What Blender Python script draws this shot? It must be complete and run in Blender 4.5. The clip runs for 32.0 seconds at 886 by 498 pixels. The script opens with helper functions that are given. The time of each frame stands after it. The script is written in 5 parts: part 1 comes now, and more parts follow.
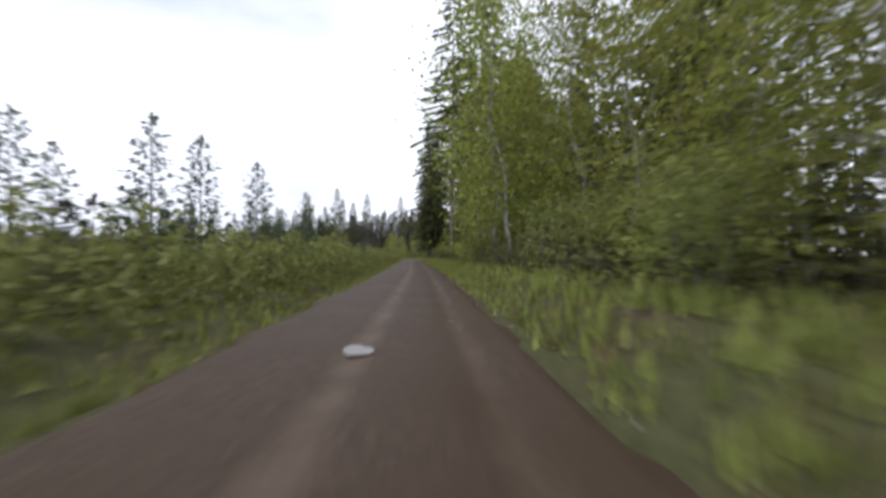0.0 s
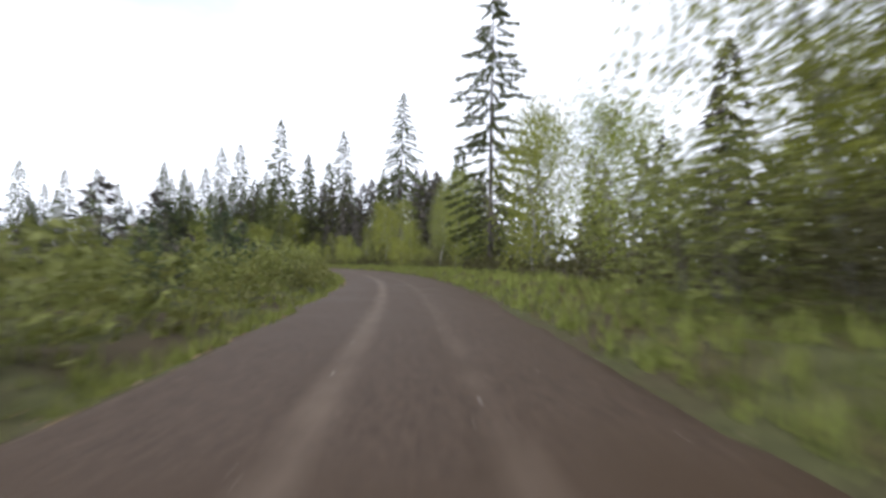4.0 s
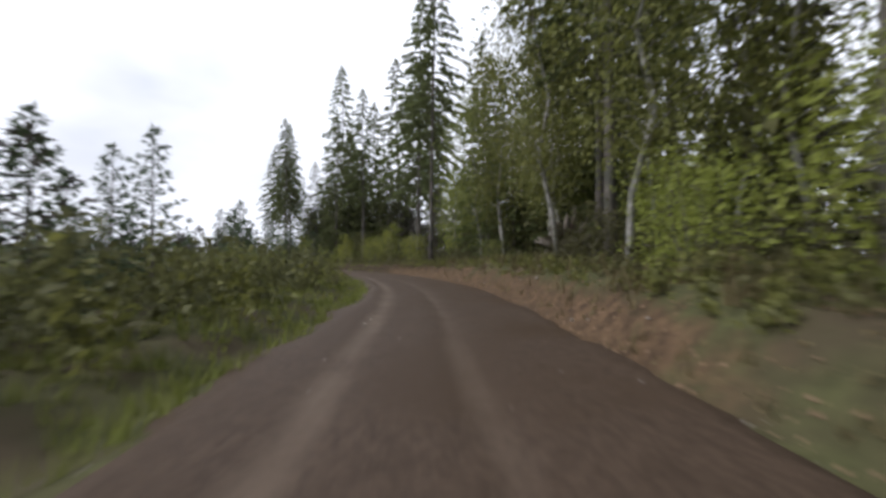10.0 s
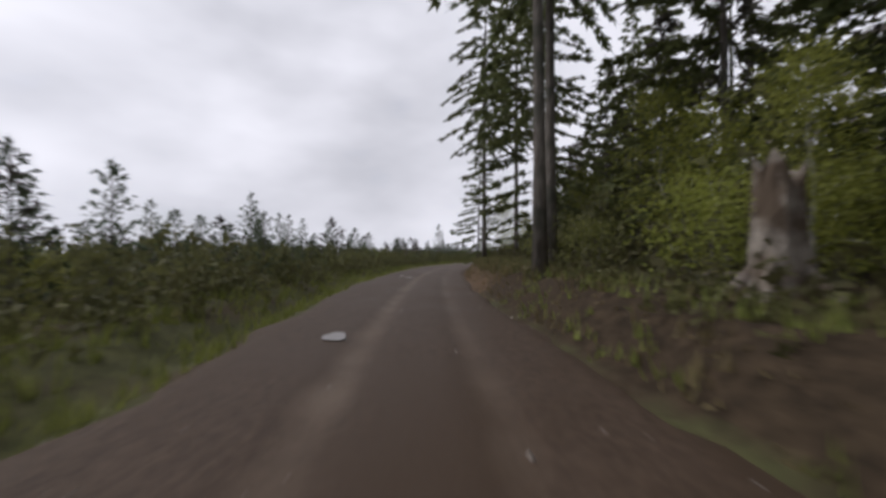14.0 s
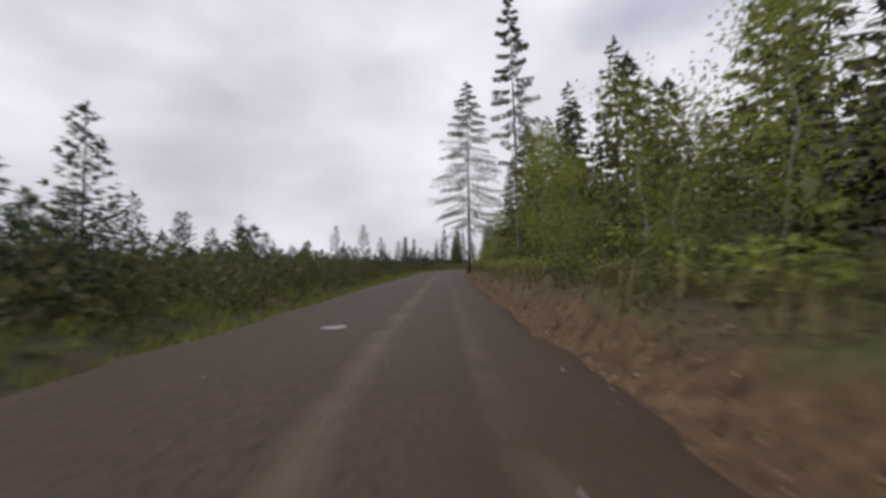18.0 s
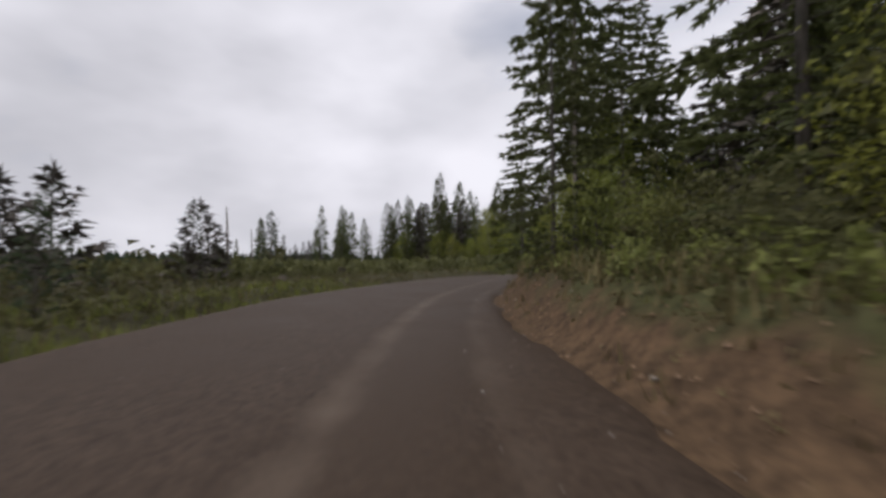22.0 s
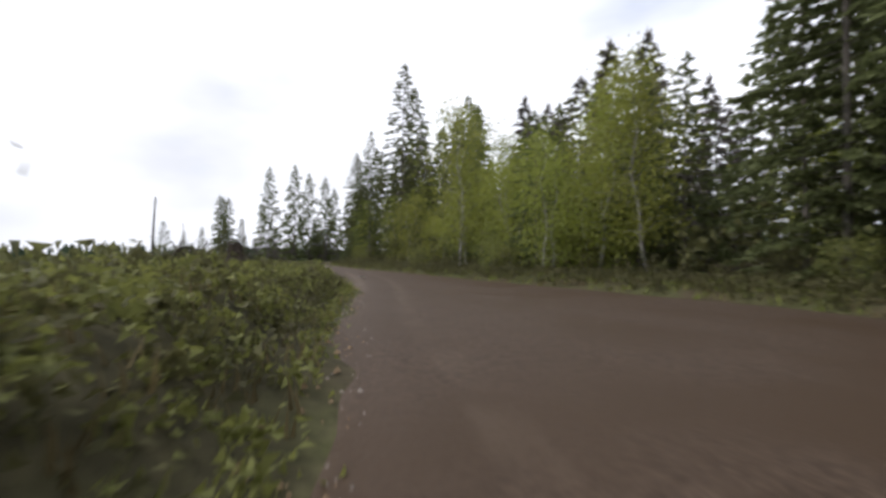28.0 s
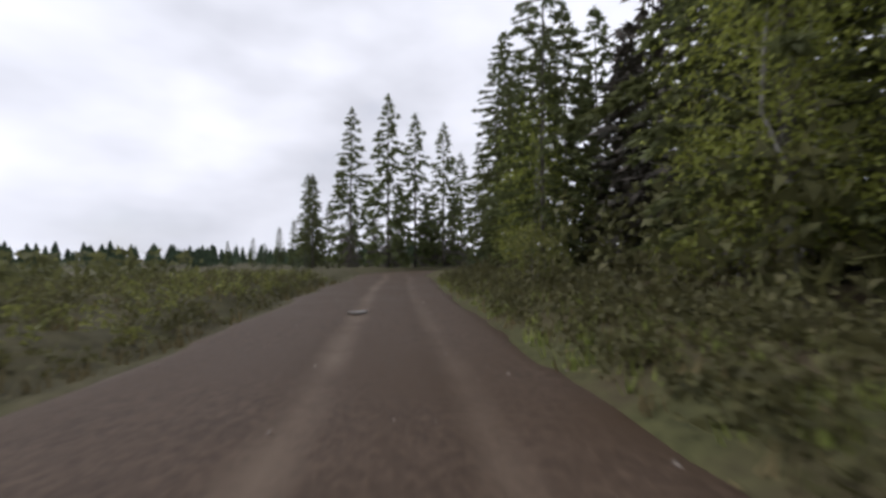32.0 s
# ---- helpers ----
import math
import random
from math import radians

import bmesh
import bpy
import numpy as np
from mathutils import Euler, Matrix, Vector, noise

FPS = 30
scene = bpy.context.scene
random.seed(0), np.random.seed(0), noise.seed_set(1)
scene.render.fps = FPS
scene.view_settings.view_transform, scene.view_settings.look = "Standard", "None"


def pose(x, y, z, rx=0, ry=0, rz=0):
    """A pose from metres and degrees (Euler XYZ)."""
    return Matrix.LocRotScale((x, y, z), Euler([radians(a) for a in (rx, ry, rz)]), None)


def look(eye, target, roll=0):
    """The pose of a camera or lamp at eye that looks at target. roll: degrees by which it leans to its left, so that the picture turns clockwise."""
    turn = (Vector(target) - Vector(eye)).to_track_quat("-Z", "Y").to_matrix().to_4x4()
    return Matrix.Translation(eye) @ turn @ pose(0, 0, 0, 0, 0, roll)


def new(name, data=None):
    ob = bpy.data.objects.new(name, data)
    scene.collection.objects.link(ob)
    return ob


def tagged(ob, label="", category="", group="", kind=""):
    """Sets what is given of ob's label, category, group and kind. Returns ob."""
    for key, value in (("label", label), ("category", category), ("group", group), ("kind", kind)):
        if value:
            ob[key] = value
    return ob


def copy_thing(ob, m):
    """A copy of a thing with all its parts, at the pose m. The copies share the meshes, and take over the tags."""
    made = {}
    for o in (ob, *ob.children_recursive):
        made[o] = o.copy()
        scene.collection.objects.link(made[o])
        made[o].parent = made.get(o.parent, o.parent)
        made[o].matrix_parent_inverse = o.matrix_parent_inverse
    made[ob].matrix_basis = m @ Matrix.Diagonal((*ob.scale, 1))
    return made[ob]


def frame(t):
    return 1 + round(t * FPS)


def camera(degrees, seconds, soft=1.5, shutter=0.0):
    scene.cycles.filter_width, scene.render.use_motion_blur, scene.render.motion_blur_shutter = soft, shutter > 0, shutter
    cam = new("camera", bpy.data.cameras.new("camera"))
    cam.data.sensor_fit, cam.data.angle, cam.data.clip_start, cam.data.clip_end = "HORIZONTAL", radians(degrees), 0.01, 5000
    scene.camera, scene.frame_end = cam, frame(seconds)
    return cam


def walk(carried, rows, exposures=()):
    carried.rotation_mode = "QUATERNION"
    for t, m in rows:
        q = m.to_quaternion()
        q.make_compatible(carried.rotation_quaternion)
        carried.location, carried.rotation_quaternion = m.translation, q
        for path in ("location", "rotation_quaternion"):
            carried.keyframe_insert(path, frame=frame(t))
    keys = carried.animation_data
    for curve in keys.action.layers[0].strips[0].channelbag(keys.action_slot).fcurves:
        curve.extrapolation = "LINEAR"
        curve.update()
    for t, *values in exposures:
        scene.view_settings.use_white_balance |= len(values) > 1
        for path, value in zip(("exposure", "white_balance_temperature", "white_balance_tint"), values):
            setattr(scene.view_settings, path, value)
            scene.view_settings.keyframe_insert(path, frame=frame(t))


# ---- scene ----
cam = camera(89.4, 32.0, soft=3.2, shutter=0.22)
EYE = 1.4
# seconds, east, north, heading, pitch of the car-borne camera
ROWS = [
    (0.0, 0.00, 0.00, -2.75, 0.86),
    (0.5, 0.18, 17.44, -2.89, 0.94),
    (1.0, -0.09, 34.92, -1.33, 0.22),
    (1.5, -0.49, 52.46, -1.73, 0.86),
    (2.0, -0.75, 70.01, -1.76, 0.88),
    (2.5, -1.12, 87.53, -1.63, 0.17),
    (3.0, -1.36, 104.99, -2.24, 0.26),
    (3.5, -1.55, 122.42, -1.69, 0.92),
    (4.0, -2.21, 139.78, 0.82, 1.52),
    (4.5, -3.85, 156.91, 4.91, 1.52),
    (5.0, -6.87, 173.56, 10.31, 1.52),
    (5.5, -11.48, 189.43, 16.80, 0.66),
    (6.0, -17.79, 204.18, 24.21, -0.73),
    (6.5, -25.68, 217.47, 31.51, -0.09),
    (7.0, -34.54, 229.11, 37.31, 0.39),
    (7.5, -43.79, 239.15, 42.86, 0.35),
    (8.0, -53.30, 247.64, 47.63, 1.55),
    (8.5, -62.80, 255.09, 50.58, 1.98),
    (9.0, -72.24, 261.88, 52.13, 1.94),
    (9.5, -81.59, 268.49, 51.46, 1.58),
    (10.0, -90.76, 275.24, 50.65, 1.41),
    (10.5, -99.96, 281.93, 52.27, 1.50),
    (11.0, -109.48, 288.05, 57.47, 1.74),
    (11.5, -119.57, 293.01, 64.54, 1.48),
    (12.0, -130.13, 296.78, 70.45, 1.01),
    (12.5, -140.96, 299.54, 75.42, 1.89),
    (13.0, -151.82, 301.41, 79.12, 2.19),
    (13.5, -162.41, 302.80, 79.85, 1.62),
    (14.0, -172.49, 304.21, 78.77, 0.81),
    (14.5, -182.06, 305.72, 77.84, 1.04),
    (15.0, -191.25, 307.33, 76.62, 1.42),
    (15.5, -200.33, 309.18, 74.71, 1.62),
    (16.0, -209.54, 311.43, 72.35, 1.52),
    (16.5, -218.93, 314.17, 69.46, 1.52),
    (17.0, -228.45, 317.54, 66.04, 1.52),
    (17.5, -238.04, 321.63, 62.24, 1.62),
    (18.0, -247.61, 326.49, 58.50, 1.95),
    (18.5, -257.19, 332.05, 56.08, 2.03),
    (19.0, -266.85, 337.99, 55.52, 2.06),
    (19.5, -276.53, 343.99, 55.22, 1.75),
    (20.0, -285.99, 349.98, 54.70, 1.67),
    (20.5, -295.07, 355.80, 54.36, 1.29),
    (21.0, -303.50, 361.50, 51.07, 1.62),
    (21.5, -310.83, 367.33, 47.06, 1.50),
    (22.0, -317.18, 372.93, 44.25, 1.49),
    (22.5, -322.53, 378.29, 39.76, 1.07),
    (23.0, -326.89, 383.44, 35.49, 0.98),
    (23.5, -330.46, 388.36, 30.04, 0.65),
    (24.0, -333.20, 393.28, 22.86, 0.93),
    (24.5, -335.56, 398.31, 16.65, 2.53),
    (25.0, -338.28, 403.54, 12.06, 1.52),
    (25.5, -340.12, 409.33, 10.16, 1.52),
    (26.0, -340.71, 415.57, 11.87, 1.52),
    (26.5, -341.78, 421.90, 18.00, 1.66),
    (27.0, -344.58, 427.74, 29.21, 1.91),
    (27.5, -348.59, 432.66, 43.87, 1.19),
    (28.0, -353.44, 436.20, 58.44, 0.96),
    (28.5, -358.53, 438.49, 65.50, 0.35),
    (29.0, -363.43, 440.50, 63.58, 1.09),
    (29.5, -368.27, 442.72, 62.72, 2.22),
    (30.0, -373.44, 444.92, 65.93, 2.44),
    (30.5, -379.11, 446.93, 69.27, 2.31),
    (31.0, -385.14, 448.73, 71.72, 1.60),
    (31.5, -391.35, 450.36, 73.35, 1.04),
    (32.0, -397.70, 451.83, 75.36, 1.20),
]
walk(cam, [(t, pose(x, y, EYE, 90 + pitch, 0, yaw)) for t, x, y, yaw, pitch in ROWS], [(0, 0.12, 6000, 13), (3, 0.36, 6000, 13), (6, 0.46, 5900, 11), (8, 0.5, 5950, 12), (9.5, 0.2, 6050, 13), (11, 0.25, 6150, 13), (13, -0.05, 6250, 16), (14, -0.38, 6250, 16), (15.5, -0.42, 6300, 17), (20, -0.42, 6350, 16), (22, -0.5, 6350, 16), (24, -0.22, 6350, 16), (27, 0.66, 6350, 13), (29, -0.18, 6150, 13), (32, -0.15, 6150, 15)])

# ---------------------------------------------------------------- sky and sun
world = bpy.data.worlds.new("overcast_sky")
scene.world = world
world.use_nodes = True
wn, wl = world.node_tree.nodes, world.node_tree.links
wn.clear()
SUN_EL, SUN_ROT = radians(46), radians(205)
sky = wn.new("ShaderNodeTexSky")
sky.sky_type, sky.sun_disc, sky.sun_elevation, sky.sun_rotation = "NISHITA", False, SUN_EL, SUN_ROT
sky_bg = wn.new("ShaderNodeBackground")
sky_bg.inputs["Strength"].default_value = 0.13
wl.new(sky.outputs[0], sky_bg.inputs["Color"])
coord = wn.new("ShaderNodeTexCoord")
stretch = wn.new("ShaderNodeMapping")
stretch.inputs["Scale"].default_value = (1.0, 1.0, 2.2)
stretch.inputs["Location"].default_value = (0.35, 0.1, 0.0)
wl.new(coord.outputs["Generated"], stretch.inputs["Vector"])
puff = wn.new("ShaderNodeTexNoise")
puff.inputs["Scale"].default_value, puff.inputs["Detail"].default_value = 2.1, 7.0
puff.inputs["Roughness"].default_value = 0.48
wl.new(stretch.outputs[0], puff.inputs["Vector"])
cover = wn.new("ShaderNodeValToRGB")
cover.color_ramp.elements[0].position, cover.color_ramp.elements[1].position = 0.22, 0.46
cover.color_ramp.elements[0].color = (0.58, 0.58, 0.58, 1)
# the clouds thin out high up in the north-west, where blue shows between them
gap_way = wn.new("ShaderNodeVectorMath")
gap_way.operation = "DOT_PRODUCT"
gap_way.inputs[1].default_value = Vector((-0.28, 0.80, 0.60)).normalized()
wl.new(coord.outputs["Generated"], gap_way.inputs[0])
gap_size = wn.new("ShaderNodeMapRange")
gap_size.interpolation_type = "SMOOTHSTEP"
gap_size.inputs[1].default_value, gap_size.inputs[2].default_value = 0.88, 1.0
gap_size.inputs[3].default_value, gap_size.inputs[4].default_value = 0.08, -0.16
wl.new(gap_way.outputs["Value"], gap_size.inputs[0])
torn_cover = wn.new("ShaderNodeMath")
torn_cover.operation = "ADD"
wl.new(puff.outputs["Fac"], torn_cover.inputs[0])
wl.new(gap_size.outputs[0], torn_cover.inputs[1])
wl.new(torn_cover.outputs[0], cover.inputs["Fac"])
shade = wn.new("ShaderNodeTexNoise")
shade.inputs["Scale"].default_value, shade.inputs["Detail"].default_value = 2.2, 4.0
shade.inputs["Roughness"].default_value = 0.45
wl.new(stretch.outputs[0], shade.inputs["Vector"])
grey = wn.new("ShaderNodeValToRGB")
grey.color_ramp.elements[0].position, grey.color_ramp.elements[1].position = 0.30, 0.66
grey.color_ramp.elements[0].color = (0.72, 0.735, 0.765, 1)
grey.color_ramp.elements[1].color = (1.05, 1.06, 1.09, 1)
wl.new(shade.outputs["Fac"], grey.inputs["Fac"])
west_way = wn.new("ShaderNodeVectorMath")
west_way.operation = "DOT_PRODUCT"
west_way.inputs[1].default_value = Vector((-0.98, 0.18, 0.10)).normalized()
wl.new(coord.outputs["Generated"], west_way.inputs[0])
west_low = wn.new("ShaderNodeMath")
west_low.operation = "MULTIPLY_ADD"
wl.new(shade.outputs["Fac"], west_low.inputs[0])
west_low.inputs[1].default_value = -0.45
wl.new(west_way.outputs["Value"], west_low.inputs[2])
west_grey = wn.new("ShaderNodeMapRange")
west_grey.interpolation_type = "SMOOTHSTEP"
west_grey.inputs[1].default_value, west_grey.inputs[2].default_value = 0.58, 0.84
west_grey.inputs[3].default_value, west_grey.inputs[4].default_value = 1.0, 0.82
wl.new(west_low.outputs[0], west_grey.inputs[0])
dimmed = wn.new("ShaderNodeVectorMath")
dimmed.operation = "SCALE"
wl.new(grey.outputs[0], dimmed.inputs[0])
wl.new(west_grey.outputs[0], dimmed.inputs["Scale"])
cloud_bg = wn.new("ShaderNodeBackground")
cloud_bg.inputs["Strength"].default_value = 1.2
wl.new(dimmed.outputs[0], cloud_bg.inputs["Color"])
both = wn.new("ShaderNodeMixShader")
wl.new(cover.outputs["Color"], both.inputs["Fac"])
wl.new(sky_bg.outputs[0], both.inputs[1])
wl.new(cloud_bg.outputs[0], both.inputs[2])
out = wn.new("ShaderNodeOutputWorld")
wl.new(both.outputs[0], out.inputs["Surface"])

sun_data = bpy.data.lights.new("sun", "SUN")
sun_data.energy, sun_data.angle, sun_data.color = 2.2, radians(14), (1.0, 0.96, 0.90)
sun = new("sun", sun_data)
sun.matrix_world = look((0, 0, 80), Vector((0, 0, 80)) - 10 * Vector((math.sin(SUN_ROT) * math.cos(SUN_EL), math.cos(SUN_ROT) * math.cos(SUN_EL), math.sin(SUN_EL))))


# ---------------------------------------------------------------- materials
def material(name, dark, light, scale=8.0, rough=0.8, bump=0.3, patch=None, patch_scale=0.6, see=0.0, vary=0.0, detail=6.0, rough_low=None, bump_dist=0.02, shape=(1, 1, 1), spec=None):
    """Two-scale noise colour with relief; see: share of light let through a leaf; vary: change from piece to piece."""
    m = bpy.data.materials.new(name)
    m.use_nodes = True
    n, l = m.node_tree.nodes, m.node_tree.links
    bsdf = n["Principled BSDF"]
    geo = n.new("ShaderNodeNewGeometry")
    scaled = n.new("ShaderNodeMapping")
    scaled.inputs["Scale"].default_value = shape
    l.new(geo.outputs["Position"], scaled.inputs["Vector"])
    fine = n.new("ShaderNodeTexNoise")
    fine.inputs["Scale"].default_value, fine.inputs["Detail"].default_value = scale, detail
    fine.inputs["Roughness"].default_value = 0.65
    l.new(scaled.outputs[0], fine.inputs["Vector"])
    ramp = n.new("ShaderNodeValToRGB")
    ramp.color_ramp.elements[0].position, ramp.color_ramp.elements[1].position = 0.3, 0.7
    ramp.color_ramp.elements[0].color, ramp.color_ramp.elements[1].color = (*dark, 1), (*light, 1)
    l.new(fine.outputs["Fac"], ramp.inputs["Fac"])
    colour = ramp.outputs["Color"]
    if patch:
        wide = n.new("ShaderNodeTexNoise")
        wide.inputs["Scale"].default_value, wide.inputs["Detail"].default_value = patch_scale, 5.0
        l.new(geo.outputs["Position"], wide.inputs["Vector"])
        gate = n.new("ShaderNodeValToRGB")
        gate.color_ramp.elements[0].position, gate.color_ramp.elements[1].position = 0.45, 0.62
        l.new(wide.outputs["Fac"], gate.inputs["Fac"])
        mix = n.new("ShaderNodeMix")
        mix.data_type = "RGBA"
        l.new(gate.outputs["Color"], mix.inputs[0])
        l.new(colour, mix.inputs[6])
        mix.inputs[7].default_value = (*patch, 1)
        colour = mix.outputs[2]
        if rough_low is not None:
            wet = n.new("ShaderNodeMapRange")
            wet.inputs[3].default_value, wet.inputs[4].default_value = rough, rough_low
            l.new(gate.outputs["Color"], wet.inputs[0])
            l.new(wet.outputs[0], bsdf.inputs["Roughness"])
    if vary:
        info = n.new("ShaderNodeObjectInfo")
        total = n.new("ShaderNodeMath")
        total.operation = "ADD"
        l.new(info.outputs["Random"], total.inputs[0])
        l.new(geo.outputs["Random Per Island"], total.inputs[1])
        span = n.new("ShaderNodeMapRange")
        span.inputs[1].default_value, span.inputs[2].default_value = 0.0, 2.0
        span.inputs[3].default_value, span.inputs[4].default_value = 1 - vary, 1 + vary
        l.new(total.outputs[0], span.inputs[0])
        hue = n.new("ShaderNodeHueSaturation")
        tint = n.new("ShaderNodeMapRange")
        tint.inputs[1].default_value, tint.inputs[2].default_value = 0.0, 1.0
        tint.inputs[3].default_value, tint.inputs[4].default_value = 0.5 - 0.03 * vary, 0.5 + 0.03 * vary
        l.new(info.outputs["Random"], tint.inputs[0])
        l.new(tint.outputs[0], hue.inputs["Hue"])
        l.new(span.outputs[0], hue.inputs["Value"])
        l.new(colour, hue.inputs["Color"])
        colour = hue.outputs["Color"]
    l.new(colour, bsdf.inputs["Base Color"])
    if not (patch and rough_low is not None):
        bsdf.inputs["Roughness"].default_value = rough
    if spec is not None:
        bsdf.inputs["Specular IOR Level"].default_value = spec
    if bump:
        rel = n.new("ShaderNodeBump")
        rel.inputs["Strength"].default_value, rel.inputs["Distance"].default_value = bump, bump_dist
        l.new(fine.outputs["Fac"], rel.inputs["Height"])
        l.new(rel.outputs[0], bsdf.inputs["Normal"])
    if see:
        thin = n.new("ShaderNodeBsdfTranslucent")
        l.new(colour, thin.inputs["Color"])
        blend = n.new("ShaderNodeMixShader")
        blend.inputs["Fac"].default_value = see
        l.new(bsdf.outputs[0], blend.inputs[1])
        l.new(thin.outputs[0], blend.inputs[2])
        l.new(blend.outputs[0], n["Material Output"].inputs["Surface"])
    return m


GRAVEL = material("wet_gravel", (0.030, 0.0205, 0.014), (0.082, 0.057, 0.040), 12, 0.66, 0.6, patch=(0.050, 0.033, 0.021), patch_scale=0.35, rough_low=0.6, spec=0.1)


def packed_tracks(m):
    """Wheel tracks: the packed, paler gravel follows how far a place lies across the road, with ragged borders."""
    n, l = m.node_tree.nodes, m.node_tree.links
    bsdf = n["Principled BSDF"]
    old = bsdf.inputs["Base Color"].links[0].from_socket
    across = n.new("ShaderNodeAttribute")
    across.attribute_name = "packed"
    geo = n.new("ShaderNodeNewGeometry")
    torn = n.new("ShaderNodeTexNoise")
    torn.inputs["Scale"].default_value, torn.inputs["Detail"].default_value = 0.9, 6.0
    l.new(geo.outputs["Position"], torn.inputs["Vector"])
    times = n.new("ShaderNodeMath")
    times.operation = "MULTIPLY"
    l.new(across.outputs["Fac"], times.inputs[0])
    l.new(torn.outputs["Fac"], times.inputs[1])
    gate = n.new("ShaderNodeMapRange")
    gate.inputs[1].default_value, gate.inputs[2].default_value = 0.2, 0.62
    gate.inputs[3].default_value, gate.inputs[4].default_value = 0.0, 0.75
    l.new(times.outputs[0], gate.inputs[0])
    mix = n.new("ShaderNodeMix")
    mix.data_type = "RGBA"
    l.new(gate.outputs[0], mix.inputs[0])
    l.new(old, mix.inputs[6])
    mix.inputs[7].default_value = (0.118, 0.088, 0.064, 1)
    l.new(mix.outputs[2], bsdf.inputs["Base Color"])


packed_tracks(GRAVEL)
PUDDLE = material("muddy_puddle_water", (0.075, 0.062, 0.050), (0.11, 0.094, 0.078), 3, 0.28, 0.0)
GRASS_GROUND = material("forest_ground", (0.037, 0.038, 0.018), (0.082, 0.082, 0.035), 5, 0.95, 0.6, patch=(0.058, 0.046, 0.028), patch_scale=0.45, bump_dist=0.06, spec=0.1)


def lay_over(m, name, dark, light, scale):
    """Another soil over the ground where the mesh says so, with a ragged border."""
    n, l = m.node_tree.nodes, m.node_tree.links
    bsdf = n["Principled BSDF"]
    old = bsdf.inputs["Base Color"].links[0].from_socket
    where = n.new("ShaderNodeAttribute")
    where.attribute_name = name
    geo = n.new("ShaderNodeNewGeometry")
    torn = n.new("ShaderNodeTexNoise")
    torn.inputs["Scale"].default_value, torn.inputs["Detail"].default_value, torn.inputs["Roughness"].default_value = 0.9, 8.0, 0.7
    l.new(geo.outputs["Position"], torn.inputs["Vector"])
    both_ = n.new("ShaderNodeMath")
    both_.operation = "ADD"
    l.new(where.outputs["Fac"], both_.inputs[0])
    l.new(torn.outputs["Fac"], both_.inputs[1])
    gate = n.new("ShaderNodeMapRange")
    gate.inputs[1].default_value, gate.inputs[2].default_value = 0.85, 1.12
    l.new(both_.outputs[0], gate.inputs[0])
    grain = n.new("ShaderNodeTexNoise")
    grain.inputs["Scale"].default_value, grain.inputs["Detail"].default_value, grain.inputs["Roughness"].default_value = scale, 9.0, 0.75
    l.new(geo.outputs["Position"], grain.inputs["Vector"])
    ramp = n.new("ShaderNodeValToRGB")
    ramp.color_ramp.elements[0].position, ramp.color_ramp.elements[1].position = 0.34, 0.68
    ramp.color_ramp.elements[0].color, ramp.color_ramp.elements[1].color = (*dark, 1), (*light, 1)
    l.new(grain.outputs["Fac"], ramp.inputs["Fac"])
    mix = n.new("ShaderNodeMix")
    mix.data_type = "RGBA"
    l.new(gate.outputs[0], mix.inputs[0])
    l.new(old, mix.inputs[6])
    l.new(ramp.outputs["Color"], mix.inputs[7])
    l.new(mix.outputs[2], bsdf.inputs["Base Color"])


lay_over(GRASS_GROUND, "cleared", (0.030, 0.029, 0.017), (0.090, 0.080, 0.044), 2.5)
lay_over(GRASS_GROUND, "litter", (0.016, 0.012, 0.008), (0.062, 0.044, 0.027), 4.0)
lay_over(GRASS_GROUND, "bare", (0.030, 0.021, 0.014), (0.138, 0.088, 0.050), 3.4)
BANK_STONE = material("ochre_bank_pebble", (0.13, 0.085, 0.05), (0.29, 0.205, 0.13), 9, 0.85, 0.4, vary=0.4, spec=0.15)
STONE = material("pale_field_stone", (0.15, 0.13, 0.11), (0.30, 0.27, 0.235), 9, 0.75, 0.5, vary=0.3)
BARK = material("grey_fir_bark", (0.065, 0.055, 0.046), (0.185, 0.165, 0.145), 7, 0.9, 0.9, patch=(0.075, 0.073, 0.060), patch_scale=1.2, vary=0.2, bump_dist=0.05, shape=(1, 1, 0.25), spec=0.15)
PALE_BARK = material("pale_alder_bark", (0.16, 0.15, 0.13), (0.40, 0.385, 0.35), 5, 0.85, 0.5, patch=(0.13, 0.13, 0.10), patch_scale=2.0, vary=0.2, spec=0.15)
DEAD_WOOD = material("weathered_dead_wood", (0.10, 0.085, 0.07), (0.30, 0.265, 0.225), 9, 0.9, 0.8, patch=(0.075, 0.055, 0.04), patch_scale=1.5, vary=0.25, shape=(1, 1, 0.3), spec=0.15)
DARK_WOOD = material("dark_wet_wood", (0.018, 0.014, 0.011), (0.065, 0.052, 0.040), 9, 0.85, 0.8, patch=(0.05, 0.04, 0.025), patch_scale=2.0, vary=0.2, spec=0.2)
NEEDLES = material("fir_needles", (0.069, 0.082, 0.036), (0.146, 0.162, 0.063), 3, 0.7, 0, see=0.45, vary=0.3, spec=0.2)
YOUNG_NEEDLES = material("young_fir_needles", (0.045, 0.064, 0.036), (0.098, 0.126, 0.064), 4, 0.7, 0, see=0.35, vary=0.35, spec=0.2)
ALDER_LEAF = material("fresh_alder_leaf", (0.178, 0.202, 0.036), (0.318, 0.338, 0.074), 3, 0.55, 0, see=0.5, vary=0.35, spec=0.25)
